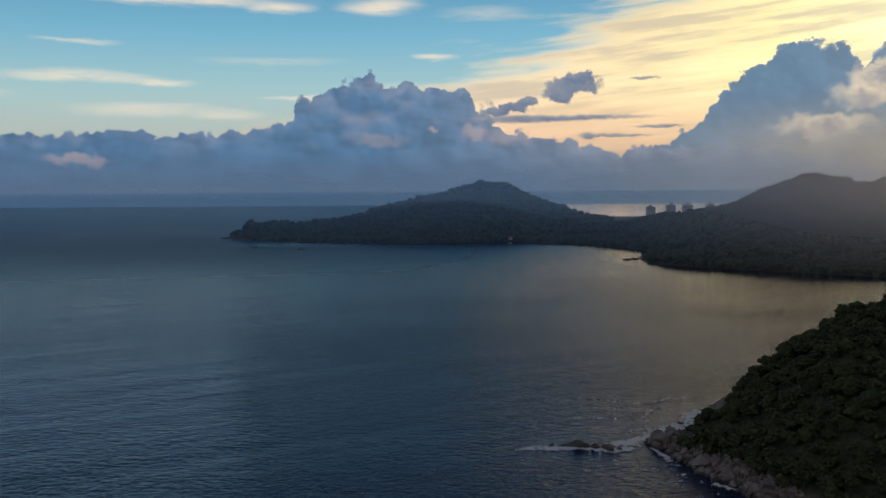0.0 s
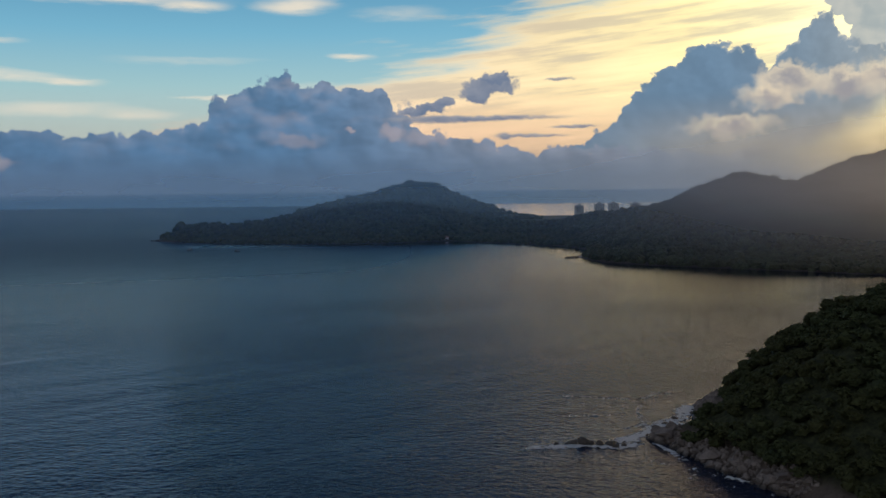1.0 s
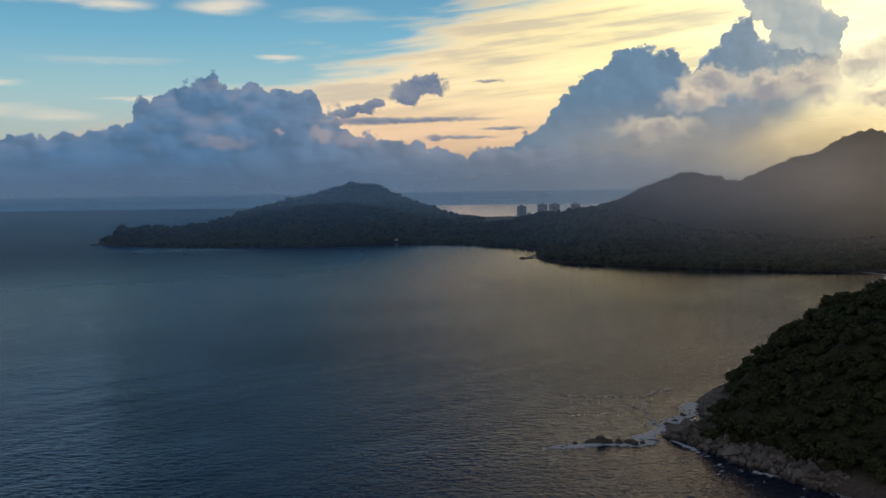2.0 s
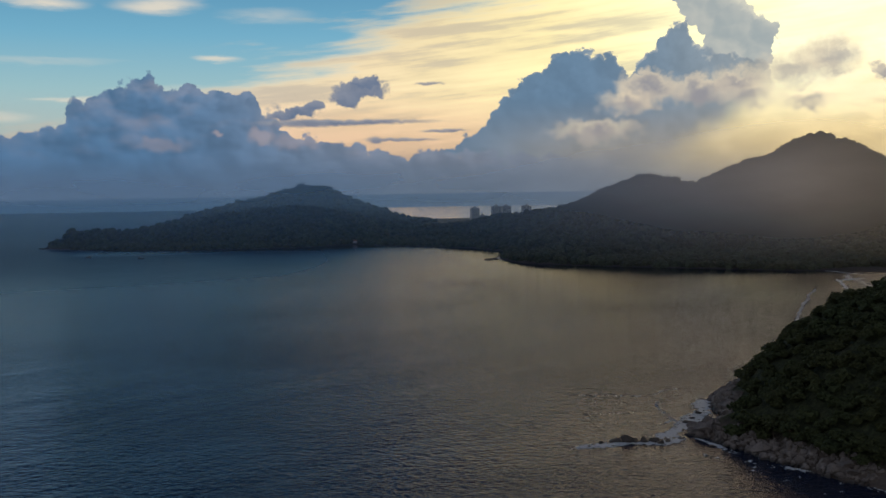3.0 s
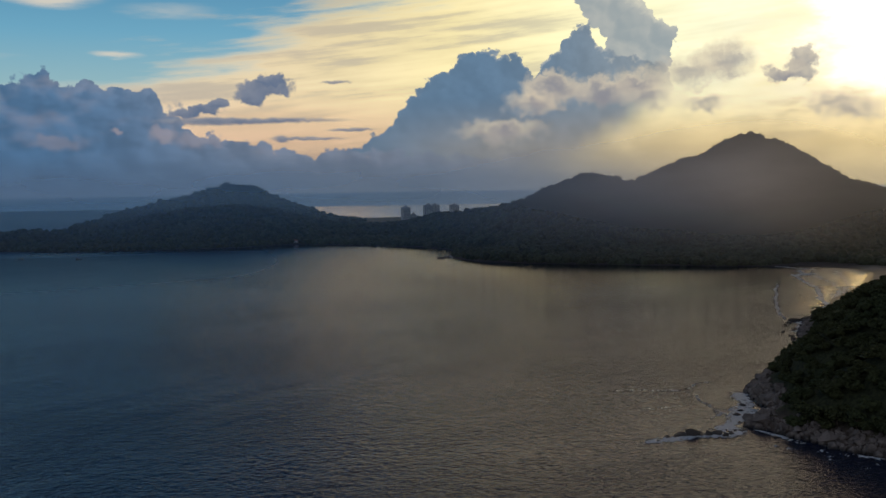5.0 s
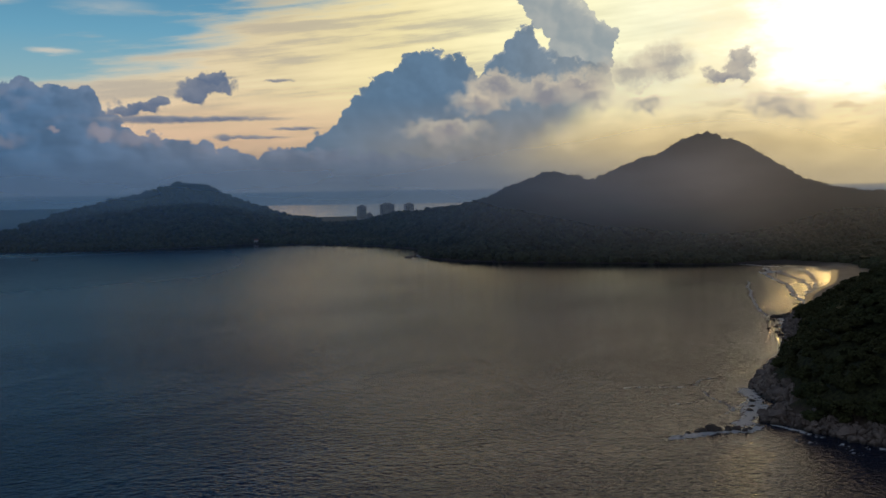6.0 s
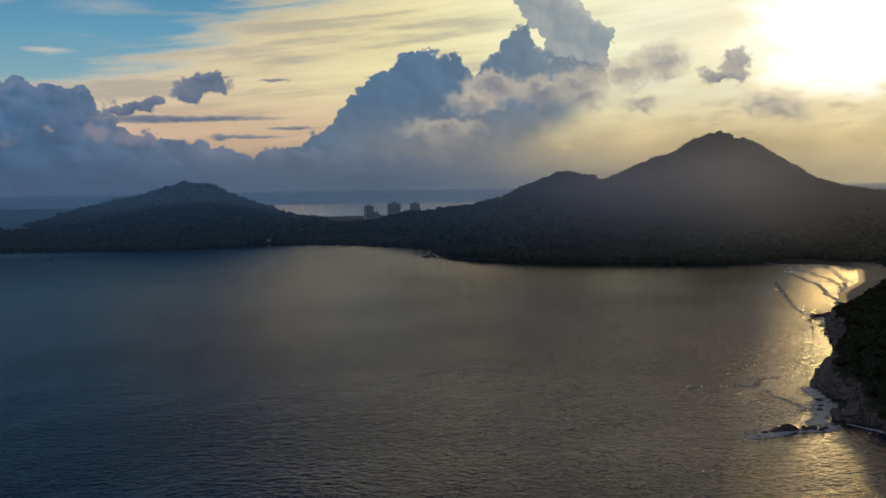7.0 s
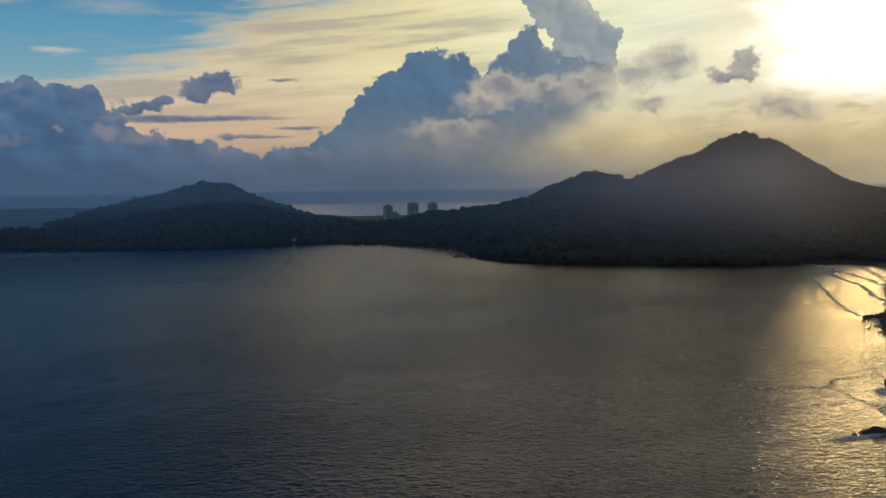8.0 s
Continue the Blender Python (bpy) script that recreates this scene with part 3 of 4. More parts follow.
RIDGES = [
    # the big hill behind the bay and its shoulder
    [(430, 1820, 47, 150), (483, 1650, 60, 170), (500, 1510, 78, 190), (522, 1445, 106, 210), (567, 1440, 120, 240), (619, 1443, 108, 250), (660, 1465, 100, 270), (711, 1480, 109, 300), (775, 1500, 136, 350),
     (850, 1500, 155, 400), (889, 1500, 178, 420), (930, 1500, 188, 420), (1005, 1500, 160, 330), (1060, 1500, 131, 270), (1101, 1500, 110, 250), (1224, 1500, 80, 250), (1372, 1500, 70, 280), (1800, 1500, 70, 300)],
    [(545, 1400, 84, 120), (440, 1280, 46, 110), (330, 1200, 22, 80)],
    [(880, 1380, 104, 170), (780, 1250, 72, 190), (660, 1080, 34, 140)],
    # the long low point
    [(-408, 1868, 17, 60), (-385, 1865, 33, 70), (-325, 1868, 36, 85), (-297, 1868, 31, 90), (-236, 1868, 38, 110), (-184, 1860, 42, 130), (-94, 1850, 60, 160), (-27, 1845, 70, 175), (42, 1845, 73, 180), (131, 1850, 58, 170),
     (198, 1850, 37, 160), (300, 1850, 30, 150), (370, 1845, 33, 150), (430, 1820, 47, 150)],
    # the far hill with the mast
    [(-281, 2850, 10, 60), (-160, 2850, 50, 120), (-23, 2850, 80, 150), (80, 2850, 108, 170), (131, 2850, 116, 175), (200, 2850, 107, 170), (268, 2850, 73, 150), (371, 2850, 38, 110), (440, 2850, 6, 80)],
]


def land_z(x, y):
    d = inward(x, y, BAY_COAST)
    h = np.zeros_like(x)
    for nodes in RIDGES:
        h = np.maximum(h, ridge(x, y, nodes))
    h = np.maximum(h - CANOPY, 0) * (1 + 0.03 * ripple(x, y, 5, 160) * np.clip(h / 60, 0, 1))
    shore = np.where(d > 0, 2.6 * (1 - np.exp(-np.maximum(d, 0) / 18)), d * 0.12)
    steep = np.where(d > 0, 1.5 + 0.85 * d, 0)
    return np.where(d > 0, np.maximum(np.minimum(h, steep), shore), np.maximum(shore, -4))


def head_z(x, y):
    d = inward(x, y, HEAD_COAST)
    up = 130 * (1 - np.exp(-1.0 * np.maximum(d, 0) / 130))
    up = up * (1 - 0.26 * np.clip((y - 455) / 110, 0, 1)) + 3.0 * np.exp(-((x - 188) ** 2 + (y - 452) ** 2) / 2000) * np.clip(d / 20, 0, 1) + 4.5 * np.exp(-((x - 150) ** 2 + (y - 392) ** 2) / 1400) * np.clip(d / 25, 0, 1)
    up = np.maximum(up - 5.0 * np.clip(d / 14, 0, 1), 0.5) + 3.0 * ripple(x, y, 8, 60) * np.clip(d / 30, 0, 1) + 0.9 * ripple(x, y, 9, 13) * np.clip(d / 5, 0, 1)
    return np.where(d > 0, up, np.maximum(d * 0.6, -4))


tagged(sheet("ground_hills", np.arange(-470, 2400, 13.0), np.arange(560, 3100, 13.0), land_z, SAND), "wooded hills rising from a sandy bay", "land", kind="structure")
tagged(sheet("ground_headland", np.arange(70, 700, 3.0), np.arange(60, 625, 3.0), head_z, SOIL), "steep rocky ground of the wooded headland", "land", kind="structure")


# ---- haze stand-ins: two added see-through sheets over the water, one before the hills and one before the far hill ----
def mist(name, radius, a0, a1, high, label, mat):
    # a curved upright sheet, added to veil what lies behind it
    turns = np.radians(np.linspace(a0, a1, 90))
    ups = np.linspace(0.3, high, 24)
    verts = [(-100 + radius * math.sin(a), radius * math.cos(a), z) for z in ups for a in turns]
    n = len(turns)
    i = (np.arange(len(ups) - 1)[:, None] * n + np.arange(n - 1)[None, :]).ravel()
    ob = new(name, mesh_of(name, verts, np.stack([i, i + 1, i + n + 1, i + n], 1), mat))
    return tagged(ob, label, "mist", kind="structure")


mist("haze_sheet_bay", 1125, -75, 75, 420, "added see-through sheet imitating evening haze over the bay", HAZE_SHEET_BAY)
mist("haze_sheet_far", 2290, -75, 75, 420, "added see-through sheet imitating evening haze over the far water", HAZE_SHEET_FAR)


# ---- forests ----
BALL1, BALL1F = ball(2)  # 80 facets
BALL2, BALL2F = ball(3)


def lump(base, seed, rough, flat):
    """A leafy lump: a ball with an uneven skin."""
    v = np.array([p * (1 + rough * noise.fractal(Vector(p) * 1.7 + Vector((seed * 7.3, 0, 0)), 0.9, 2.1, 4)) for p in base])
    v[:, 2] *= flat
    return v


def forest(name, spots, mat, kinds, face, label):
    """spots: rows of x, y, z, radius, joined into one mesh of crowns."""
    rng = np.random.default_rng(len(spots))
    vs, fs, base = [], [], 0
    for x, y, z, r in spots:
        v = kinds[rng.integers(len(kinds))]
        a = rng.uniform(0, 6.283)
        c, s = math.cos(a) * r, math.sin(a) * r
        h = r * rng.uniform(0.85, 1.3)
        vs.append(np.stack([v[:, 0] * c - v[:, 1] * s + x, v[:, 0] * s + v[:, 1] * c + y, v[:, 2] * h + z], 1))
        fs.append(face + base)
        base += len(v)
    ob = new(name, mesh_of(name, np.concatenate(vs), np.concatenate(fs), mat, smooth=False))
    return tagged(ob, label, "forest", kind="stuff")


FAR_KINDS = [lump(BALL1, i, 0.38, 0.85) for i in range(8)]


def scatter(rng, x0, x1, y0, y1, step, height, least, wanted):
    xs, ys = np.meshgrid(np.arange(x0, x1, step), np.arange(y0, y1, step))
    x = (xs + rng.uniform(-0.5, 0.5, xs.shape) * step).ravel()
    y = (ys + rng.uniform(-0.5, 0.5, ys.shape) * step).ravel()
    z = height(x, y)
    ok = (z > least) & wanted(x, y, z)
    return x[ok], y[ok], z[ok]


def grow_far(name, area, step, wanted, label, seed):
    rng = np.random.default_rng(seed)
    x, y, z = scatter(rng, *area, step, land_z, 0.7, wanted)
    r = step * rng.uniform(0.45, 0.85, len(x)) * np.where(rng.random(len(x)) < 0.08, 1.35, 1.0)
    up = CANOPY * rng.uniform(0.0, 0.8, len(x)) + np.where(rng.random(len(x)) < 0.14, rng.uniform(0.5, 2.5, len(x)), 0.0) - 2.0
    forest(name, np.stack([x, y, z + up, r], 1), LEAF_FAR, FAR_KINDS, BALL1F, label)


grow_far("forest_hill", (255, 1700, 960, 1560), 8.6, lambda x, y, z: inward(x, y, BAY_COAST) > 3.5, "dark evergreen forest covering the steep hill behind the bay", 1)
grow_far("forest_point", (-430, 560, 1500, 1930), 7.5, lambda x, y, z: (inward(x, y, BAY_COAST) > 3.5) & ((y > 1560) | (x < 400)), "dark forest on the long low point", 2)
grow_far("forest_far_hill", (-320, 480, 2640, 2920), 11.0, lambda x, y, z: inward(x, y, BAY_COAST) > 5, "forest on the far rounded hill", 3)
grow_far("forest_back_beach", (560, 1200, 560, 960), 12.0, lambda x, y, z: inward(x, y, BAY_COAST) > 40, "coastal trees behind the beach", 4)


ICO, TUFT_FACES = ball(1)


def tuft(seed):
    """A spray of leaves: twenty facets thrown out unevenly."""
    rng = np.random.default_rng(900 + seed)
    v = ICO * rng.uniform(0.55, 1.35, (len(ICO), 1))
    v[:, 2] *= 0.7
    return v


TUFTS = [tuft(i) for i in range(12)]


def bare(x, y):
    """How much farther the trees keep from the sea round the bare rocks."""
    return sum(h * np.exp(-((x - a) ** 2 + (y - b) ** 2) / (2 * s * s)) for a, b, h, s in ((88, 360, 8, 9), (110, 388, 8, 11), (122, 408, 9, 10), (142, 430, 7, 11), (160, 446, 6, 9), (200, 476, 4, 12), (228, 510, 5, 14), (255, 540, 5, 14), (290, 585, 5, 12)))


def grow_near():
    """Crowns of many small sprays round a dark core."""
    rng = np.random.default_rng(11)
    x, y, z = scatter(rng, 85, 370, 235, 612, 4.8, head_z, 2.5, lambda x, y, z: inward(x, y, HEAD_COAST) > 5.0 + 3.0 * ripple(x, y, 3, 22) + bare(x, y))
    spots, cores = [], []
    for a, b, c in zip(x, y, z):
        r = rng.uniform(1.9, 3.4) * (1.25 if rng.random() < 0.12 else 1.0)
        top = c + rng.uniform(1.3, 4.6)
        for _ in range(30):
            n = rng.normal(size=3)
            n /= np.linalg.norm(n)
            n[2] = abs(n[2]) * 0.9 - 0.15
            s = r * rng.uniform(0.75, 1.08)
            spots.append((a + s * n[0], b + s * n[1], top + s * 0.8 * n[2], r * rng.uniform(0.15, 0.32)))
        cores.append((a, b, top - 0.3, r * 0.92))
    forest("forest_headland", spots, LEAF_NEAR, TUFTS, TUFT_FACES, "dense dark green coastal forest on the headland")
    forest("forest_headland_shade", cores, LEAF_NEAR, TUFTS, TUFT_FACES, "dark inner foliage of the headland forest")


grow_near()


# ---- rocks ----
def boulder_mesh(seed, facets, name="boulder"):
    rng = np.random.default_rng(100 + seed)
    v = lump(BALL2, 50 + seed, 0.28, 1.0)
    for _ in range(facets):  # flat cleavage faces
        n = rng.normal(size=3)
        n /= np.linalg.norm(n)
        d = rng.uniform(0.38, 0.72)
        over = np.maximum(v @ n - d, 0)
        v = v - over[:, None] * n * 0.9
    return v


BOULDERS = [mesh_of("boulder", boulder_mesh(i, 16), BALL2F, ROCK) for i in range(10)]
WASHED = [mesh_of("reef_rock", boulder_mesh(30 + i, 12), BALL2F, ROCK_WET) for i in range(5)]
SLABS = [mesh_of("rock_slab", boulder_mesh(40 + i, 6), BALL2F, ROCK) for i in range(3)]
for me in BOULDERS + WASHED:
    me.polygons.foreach_set("use_smooth", np.full(len(me.polygons), False))


def stone(name, me, x, y, z, size, turn, tilt, label, group, category="rock"):
    ob = new(name, me)
    ob.matrix_world = pose(x, y, z, tilt[0], tilt[1], turn) @ Matrix.Diagonal((*size, 1))
    return tagged(ob, label, category, group)


def along(poly, step):
    for (ax, ay), (bx, by) in zip(poly, poly[1:]):
        n = max(1, int(math.hypot(bx - ax, by - ay) / step))
        for k in range(n):
            t = k / n
            nx, ny = -(by - ay), (bx - ax)
            l = math.hypot(nx, ny)
            yield ax + t * (bx - ax), ay + t * (by - ay), -nx / l, -ny / l


def heap_boulders():
    rng = np.random.default_rng(21)
    spots = []
    for x, y, nx, ny in along(SHORE[:19], 1.9):
        for row in range(2):
            inn = rng.uniform(-2.5, 2.0) if row == 0 else rng.uniform(2.0, 7.5)
            spots.append((x + nx * inn, y + ny * inn, inn))
    rng.shuffle(spots)
    made = 0
    for x, y, inn in spots:
        if made >= 290:
            break
        x, y = x + rng.uniform(-1, 1), y + rng.uniform(-1, 1)
        d = float(inward(np.array([x]), np.array([y]), HEAD_COAST)[0])
        if d < -4 or d > 9:
            continue
        z = max(float(head_z(np.array([x]), np.array([y]))[0]), -0.6)
        s = float(np.clip(rng.lognormal(0.35, 0.5), 0.7, 3.8)) * (0.65 if d < -1 else 1.0)
        label = "dark wave-washed boulder at the sea's edge" if d < 0.5 else "brown-grey granite boulder on the rocky shore"
        stone("boulder", BOULDERS[rng.integers(10)], x, y, z + s * 0.38, (s * rng.uniform(0.9, 1.5), s * rng.uniform(0.8, 1.2), s * rng.uniform(0.6, 0.95)), rng.uniform(0, 360), rng.uniform(-20, 20, 2), label, "boulders on the headland shore")
        made += 1


heap_boulders()


def rubble():
    """Broken rock that fills the gaps between the boulders."""
    rng = np.random.default_rng(33)
    kinds = []
    for k in range(8):
        v = BALL1.copy()
        for _ in range(10):
            n = rng.normal(size=3)
            n /= np.linalg.norm(n)
            v = v - np.maximum(v @ n - rng.uniform(0.35, 0.75), 0)[:, None] * n
        kinds.append(v)
    spots = []
    for x, y, nx, ny in along(SHORE[:19], 0.16):
        inn = rng.uniform(-1.5, 8.5)
        x, y = x + nx * inn + rng.uniform(-1, 1), y + ny * inn + rng.uniform(-1, 1)
        spots.append((x, y, max(-0.1, inn), min(2.6, float(rng.lognormal(-0.1, 0.45)))))
    spots = np.array(spots)
    d = inward(spots[:, 0], spots[:, 1], HEAD_COAST)
    spots[:, 2] = np.where(d > -1, np.maximum(head_z(spots[:, 0], spots[:, 1]), -0.2), -0.3) + spots[:, 3] * 0.15
    forest("shore_rubble", spots[d > -2.5], ROCK, kinds, BALL1F, "broken granite rubble between the shore boulders")["category"] = "rock"


rubble()
for x, y, z, size, turn, tilt in (
        (86, 360.5, 0.2, (7.5, 2.8, 2.0), 24, (0, -4)), (96, 363, 1.2, (7, 4.0, 3.0), 20, (5, -8)), (92, 347, 0.6, (5, 4, 2.6), 70, (0, 0)),
        (122, 410, 0.6, (8, 4.0, 3.4), 38, (4, -12)), (136, 422, 1.4, (12, 5.5, 5.0), 42, (6, -12)), (151, 436, 0.8, (12, 4.5, 3.8), 38, (0, -6)), (167, 449, 0.4, (9, 5, 2.8), 40, (0, -5)),
        (120, 399, 3.0, (6, 4, 5.0), 60, (0, 10)), (113, 386, 2.6, (3.6, 6, 4.4), 10, (0, 12)), (103, 331, 2.5, (5, 4, 2.6), 30, (0, 0)), (198, 472, 0.4, (8, 4, 2.2), 45, (0, -4)), (216, 491, 0.3, (7, 4, 1.8), 50, (0, 0))):
    stone("rock_slab", SLABS[int(x) % 3], x, y, z, size, turn, tilt, "broad sloping granite slab running down into the surf", "granite slabs")

for x, y, s, h in ((41, 356, 1.3, 0.9), (35, 352, 1.1, 0.8), (48, 356, 2.6, 2.0), (51.5, 355, 3.0, 2.5), (54.5, 354, 2.4, 1.8), (58, 353, 2.2, 1.7), (61.5, 352, 2.8, 2.1), (62.5, 348.5, 1.7, 1.3), (66.5, 350, 1.2, 1.0), (73, 353, 1.6, 0.7),
                   (87, 375, 2.2, 0.9), (92, 380, 1.5, 0.8), (99, 388, 2.0, 1.0), (79, 340, 1.3, 0.6), (96, 372, 2.2, 1.2)):
    stone("reef_rock", WASHED[int(s * 10) % 5], x, y, 0.15, (s * 1.25, s * 0.95, h), (x * 37) % 360, (0, 0), "black wet rock of the reef ringed by white water", "reef rocks")
for x, y, s, h in ((287, 588, 4.5, 1.8), (295, 585, 5.5, 2.2), (304, 584, 5.0, 1.8), (274, 574, 1.6, 1.0), (258, 552, 2.0, 1.1), (247, 549, 1.5, 0.9), (237, 525, 2.6, 1.1), (226, 509, 3.2, 1.4), (216, 494, 3.5, 1.6), (268, 573, 1.7, 1.0), (263, 556, 1.8, 0.9), (277, 580, 1.5, 0.8), (243, 535, 2.4, 1.2), (231, 516, 2.0, 1.0)):
    stone("shore_rock", WASHED[int(x) % 5], x, y, 0.2, (s * 1.3, s, h), (x * 53) % 360, (0, 0), "low dark rock in the shallows beside the beach", "rocks by the beach")
for x, y, s, h in ((249, 1256, 9, 2.6), (258, 1262, 5, 1.8), (286, 1318, 8, 4.0), (293, 1332, 9, 4.5), (278, 1300, 6, 2.5), (-424, 1842, 7, 3.0), (-432, 1846, 5, 1.8), (-416, 1838, 6, 4)):
    stone("shore_rock", WASHED[int(s) % 5], x, y, 0.3, (s * 1.4, s, h), (x * 53) % 360, (0, 0), "dark rock off the point in calm water", "rocks off the point")


# ---- foam and surf ----
def foam(name, rows, label, seed=0, wobble=1.5, cols=9, strength=1.0):
    """A ribbon of white water through rows (x, y, half width)."""
    rng = np.random.default_rng(seed + 300)
    pts = []
    for a, b in zip(rows, rows[1:]):
        n = max(2, int(math.hypot(b[0] - a[0], b[1] - a[1]) / 2.5))
        pts += [[a[i] + (b[i] - a[i]) * k / n for i in range(3)] for k in range(n)]
    pts.append(list(rows[-1]))
    p = np.array(pts)
    ph = rng.uniform(0, 6.28, 6)
    s = np.arange(len(p)) * 2.5
    p[:, :2] += wobble * np.stack([np.sin(s * 0.09 + ph[0]) + 0.5 * np.sin(s * 0.31 + ph[1]), np.sin(s * 0.11 + ph[2]) + 0.5 * np.sin(s * 0.27 + ph[3])], 1)
    t = np.gradient(p[:, :2], axis=0)
    t /= np.linalg.norm(t, axis=1)[:, None] + 1e-9
    nrm = np.stack([-t[:, 1], t[:, 0]], 1)
    u = np.linspace(-1, 1, cols)
    xy = p[:, None, :2] + nrm[:, None, :] * (p[:, 2] * (1 + 0.35 * np.sin(s * 0.2 + ph[4])))[:, None, None] * u[None, :, None]
    z = 0.05 + 0.12 * (1 - u ** 2)[None, :] + np.zeros(xy.shape[:2])
    ends = np.clip(np.minimum(np.arange(len(p)), np.arange(len(p))[::-1]) / 3, 0, 1)
    dens = (1 - np.abs(u) ** 1.5)[None, :] * ends[:, None] * strength
    i = (np.arange(len(p) - 1)[:, None] * cols + np.arange(cols - 1)[None, :]).ravel()
    me = mesh_of(name, np.concatenate([xy, z[..., None]], 2).reshape(-1, 3), np.stack([i, i + cols, i + cols + 1, i + 1], 1), FOAM)
    me.attributes.new("whiteness", "FLOAT", "POINT").data.foreach_set("value", dens.astype(np.float32).ravel())
    ob = new(name, me)
    return tagged(ob, label, "foam", kind="stuff")


foam("foam_reef", [(24, 350, 2), (32, 351.5, 3.0), (42, 353, 4.0), (52, 352.5, 4.4), (62, 349, 3.8), (70, 350.5, 3.0), (78, 355, 3)], "white water breaking round the reef", 1, 0.6, strength=1.25)
foam("foam_reef", [(62, 354, 3), (70, 358, 5), (80, 366, 6), (90, 376, 7.5), (100, 388, 7), (110, 402, 5), (117, 414, 3)], "churning white water in the gap between reef and slabs", 2, 0.6, strength=1.2)
foam("foam_shore", [(112, 268, 2.5), (102, 283, 2.2)], "white water along the foot of the boulders", 3, 0.8, strength=0.95)
foam("foam_shore", [(97, 296, 2.0), (93, 306, 2.6), (89, 314, 2.0)], "white water along the foot of the boulders", 4, 0.8, strength=0.9)
foam("foam_shore", [(85, 326, 1.6), (82, 338, 2.0), (80, 350, 2.2), (76, 358, 2.0)], "white water along the foot of the boulders", 5, 0.8, strength=0.92)


def drift():
    """Scattered curds of spent foam in the lee of the boulders."""
    rng = np.random.default_rng(64)
    for k in range(26):
        t = rng.random()
        x, y = 104 - 26 * t + rng.normal(0, 5), 268 + 66 * t + rng.normal(0, 5)
        x -= rng.uniform(2, 12)
        a, n = rng.uniform(-0.6, 1.2), rng.uniform(3, 8)
        foam("foam_drift", [(x, y, 0.8), (x + n * 0.5 * math.cos(a), y + n * 0.5 * math.sin(a), rng.uniform(0.9, 2.2)), (x + n * math.cos(a + 0.5), y + n * math.sin(a + 0.5), 0.7)], "curd of spent foam drifting off the boulders", 70 + k, 0.5, 7, rng.uniform(0.7, 0.95))


drift()
foam("foam_streak", [(60, 438, 1.2), (78, 432, 1.6), (90, 422, 1.8), (96, 415, 1.6)], "thin streak of foam", 7, 1.2, strength=0.5)
foam("foam_streak", [(96, 417, 1.6), (88, 404, 1.8), (86, 392, 2.2), (80, 378, 2.2), (66, 372, 1.5)], "thin streak of foam", 8, 1.0, strength=0.5)
foam("foam_streak", [(92, 424, 1.4), (108, 434, 1.8), (122, 436, 1.8)], "thin streak of foam", 9, 0.8, strength=0.5)
foam("foam_streak", [(50, 400, 1.2), (66, 398, 1.6), (82, 396, 1.4)], "thin streak of foam", 10, 0.9, strength=0.5)
foam("foam_shore", [(124, 416, 1.5), (150, 436, 2), (176, 456, 2.5), (196, 468, 4), (214, 488, 5), (230, 508, 5), (246, 528, 5), (264, 552, 6), (284, 576, 6), (300, 592, 5)], "white water among the rocks leading to the beach", 11, 1.2, strength=0.92)
for k, (rows, st) in enumerate((
        ([(437, 796, 1.2), (412, 768, 1.8), (377, 722, 2.2), (340, 675, 2.2), (320, 648, 2.4), (298, 616, 2.2), (284, 592, 2.0)], 0.80),
        ([(505, 862, 3), (478, 815, 3.2), (458, 780, 3.4), (435, 738, 3.6), (396, 690, 4), (365, 646, 4), (330, 606, 3.5)], 0.95),
        ([(545, 900, 4), (522, 866, 6), (510, 830, 6), (482, 776, 6), (455, 735, 7), (425, 700, 7), (385, 655, 6), (345, 618, 5)], 0.72),
        ([(570, 872, 5), (548, 838, 7), (512, 790, 8), (478, 748, 8), (436, 708, 8), (392, 668, 6)], 0.66),
        ([(490, 851, 4), (504, 850, 8), (520, 852, 9), (538, 858, 6)], 1.0), ([(539, 966, 3), (550, 940, 4), (553, 905, 5), (566, 884, 4)], 0.9))):
    foam("surf_line", rows, "breaking wave running up the sandy beach", 20 + k, 0.7, strength=st)
foam("foam_shore", [(560, 936, 3), (536, 962, 3), (500, 990, 2.5), (452, 1036, 2), (404, 1082, 2), (350, 1126, 2)], "thin line of white water under the wooded hill", 30, 2.0, strength=0.86)
foam("foam_shore", [(300, 1180, 2), (278, 1216, 2), (264, 1252, 3), (274, 1296, 2.5), (296, 1340, 2)], "thin line of white water under the wooded hill", 31, 2.0, strength=0.8)
foam("foam_shore", [(-440, 1848, 4), (-418, 1832, 3), (-380, 1790, 2), (-330, 1748, 2)], "white water round the end of the point", 32, 2.0, strength=0.85)


# ---- trees at the forest's edge ----
def limb(bm, a, b, r0, r1, sides=6):
    a, b = Vector(a), Vector(b)
    q = (b - a).to_track_quat("Z", "Y")
    rings = [[bm.verts.new(p + q @ Vector((r * math.cos(k * 6.283 / sides), r * math.sin(k * 6.283 / sides), 0))) for k in range(sides)] for p, r in ((a, r0), ((a + b) / 2 + q @ Vector((r0 * 0.6, 0, 0)), (r0 + r1) / 2), (b, r1))]
    for lo, hi in zip(rings, rings[1:]):
        for k in range(sides):
            bm.faces.new((lo[k], lo[(k + 1) % sides], hi[(k + 1) % sides], hi[k]))
    bm.faces.new(rings[-1])


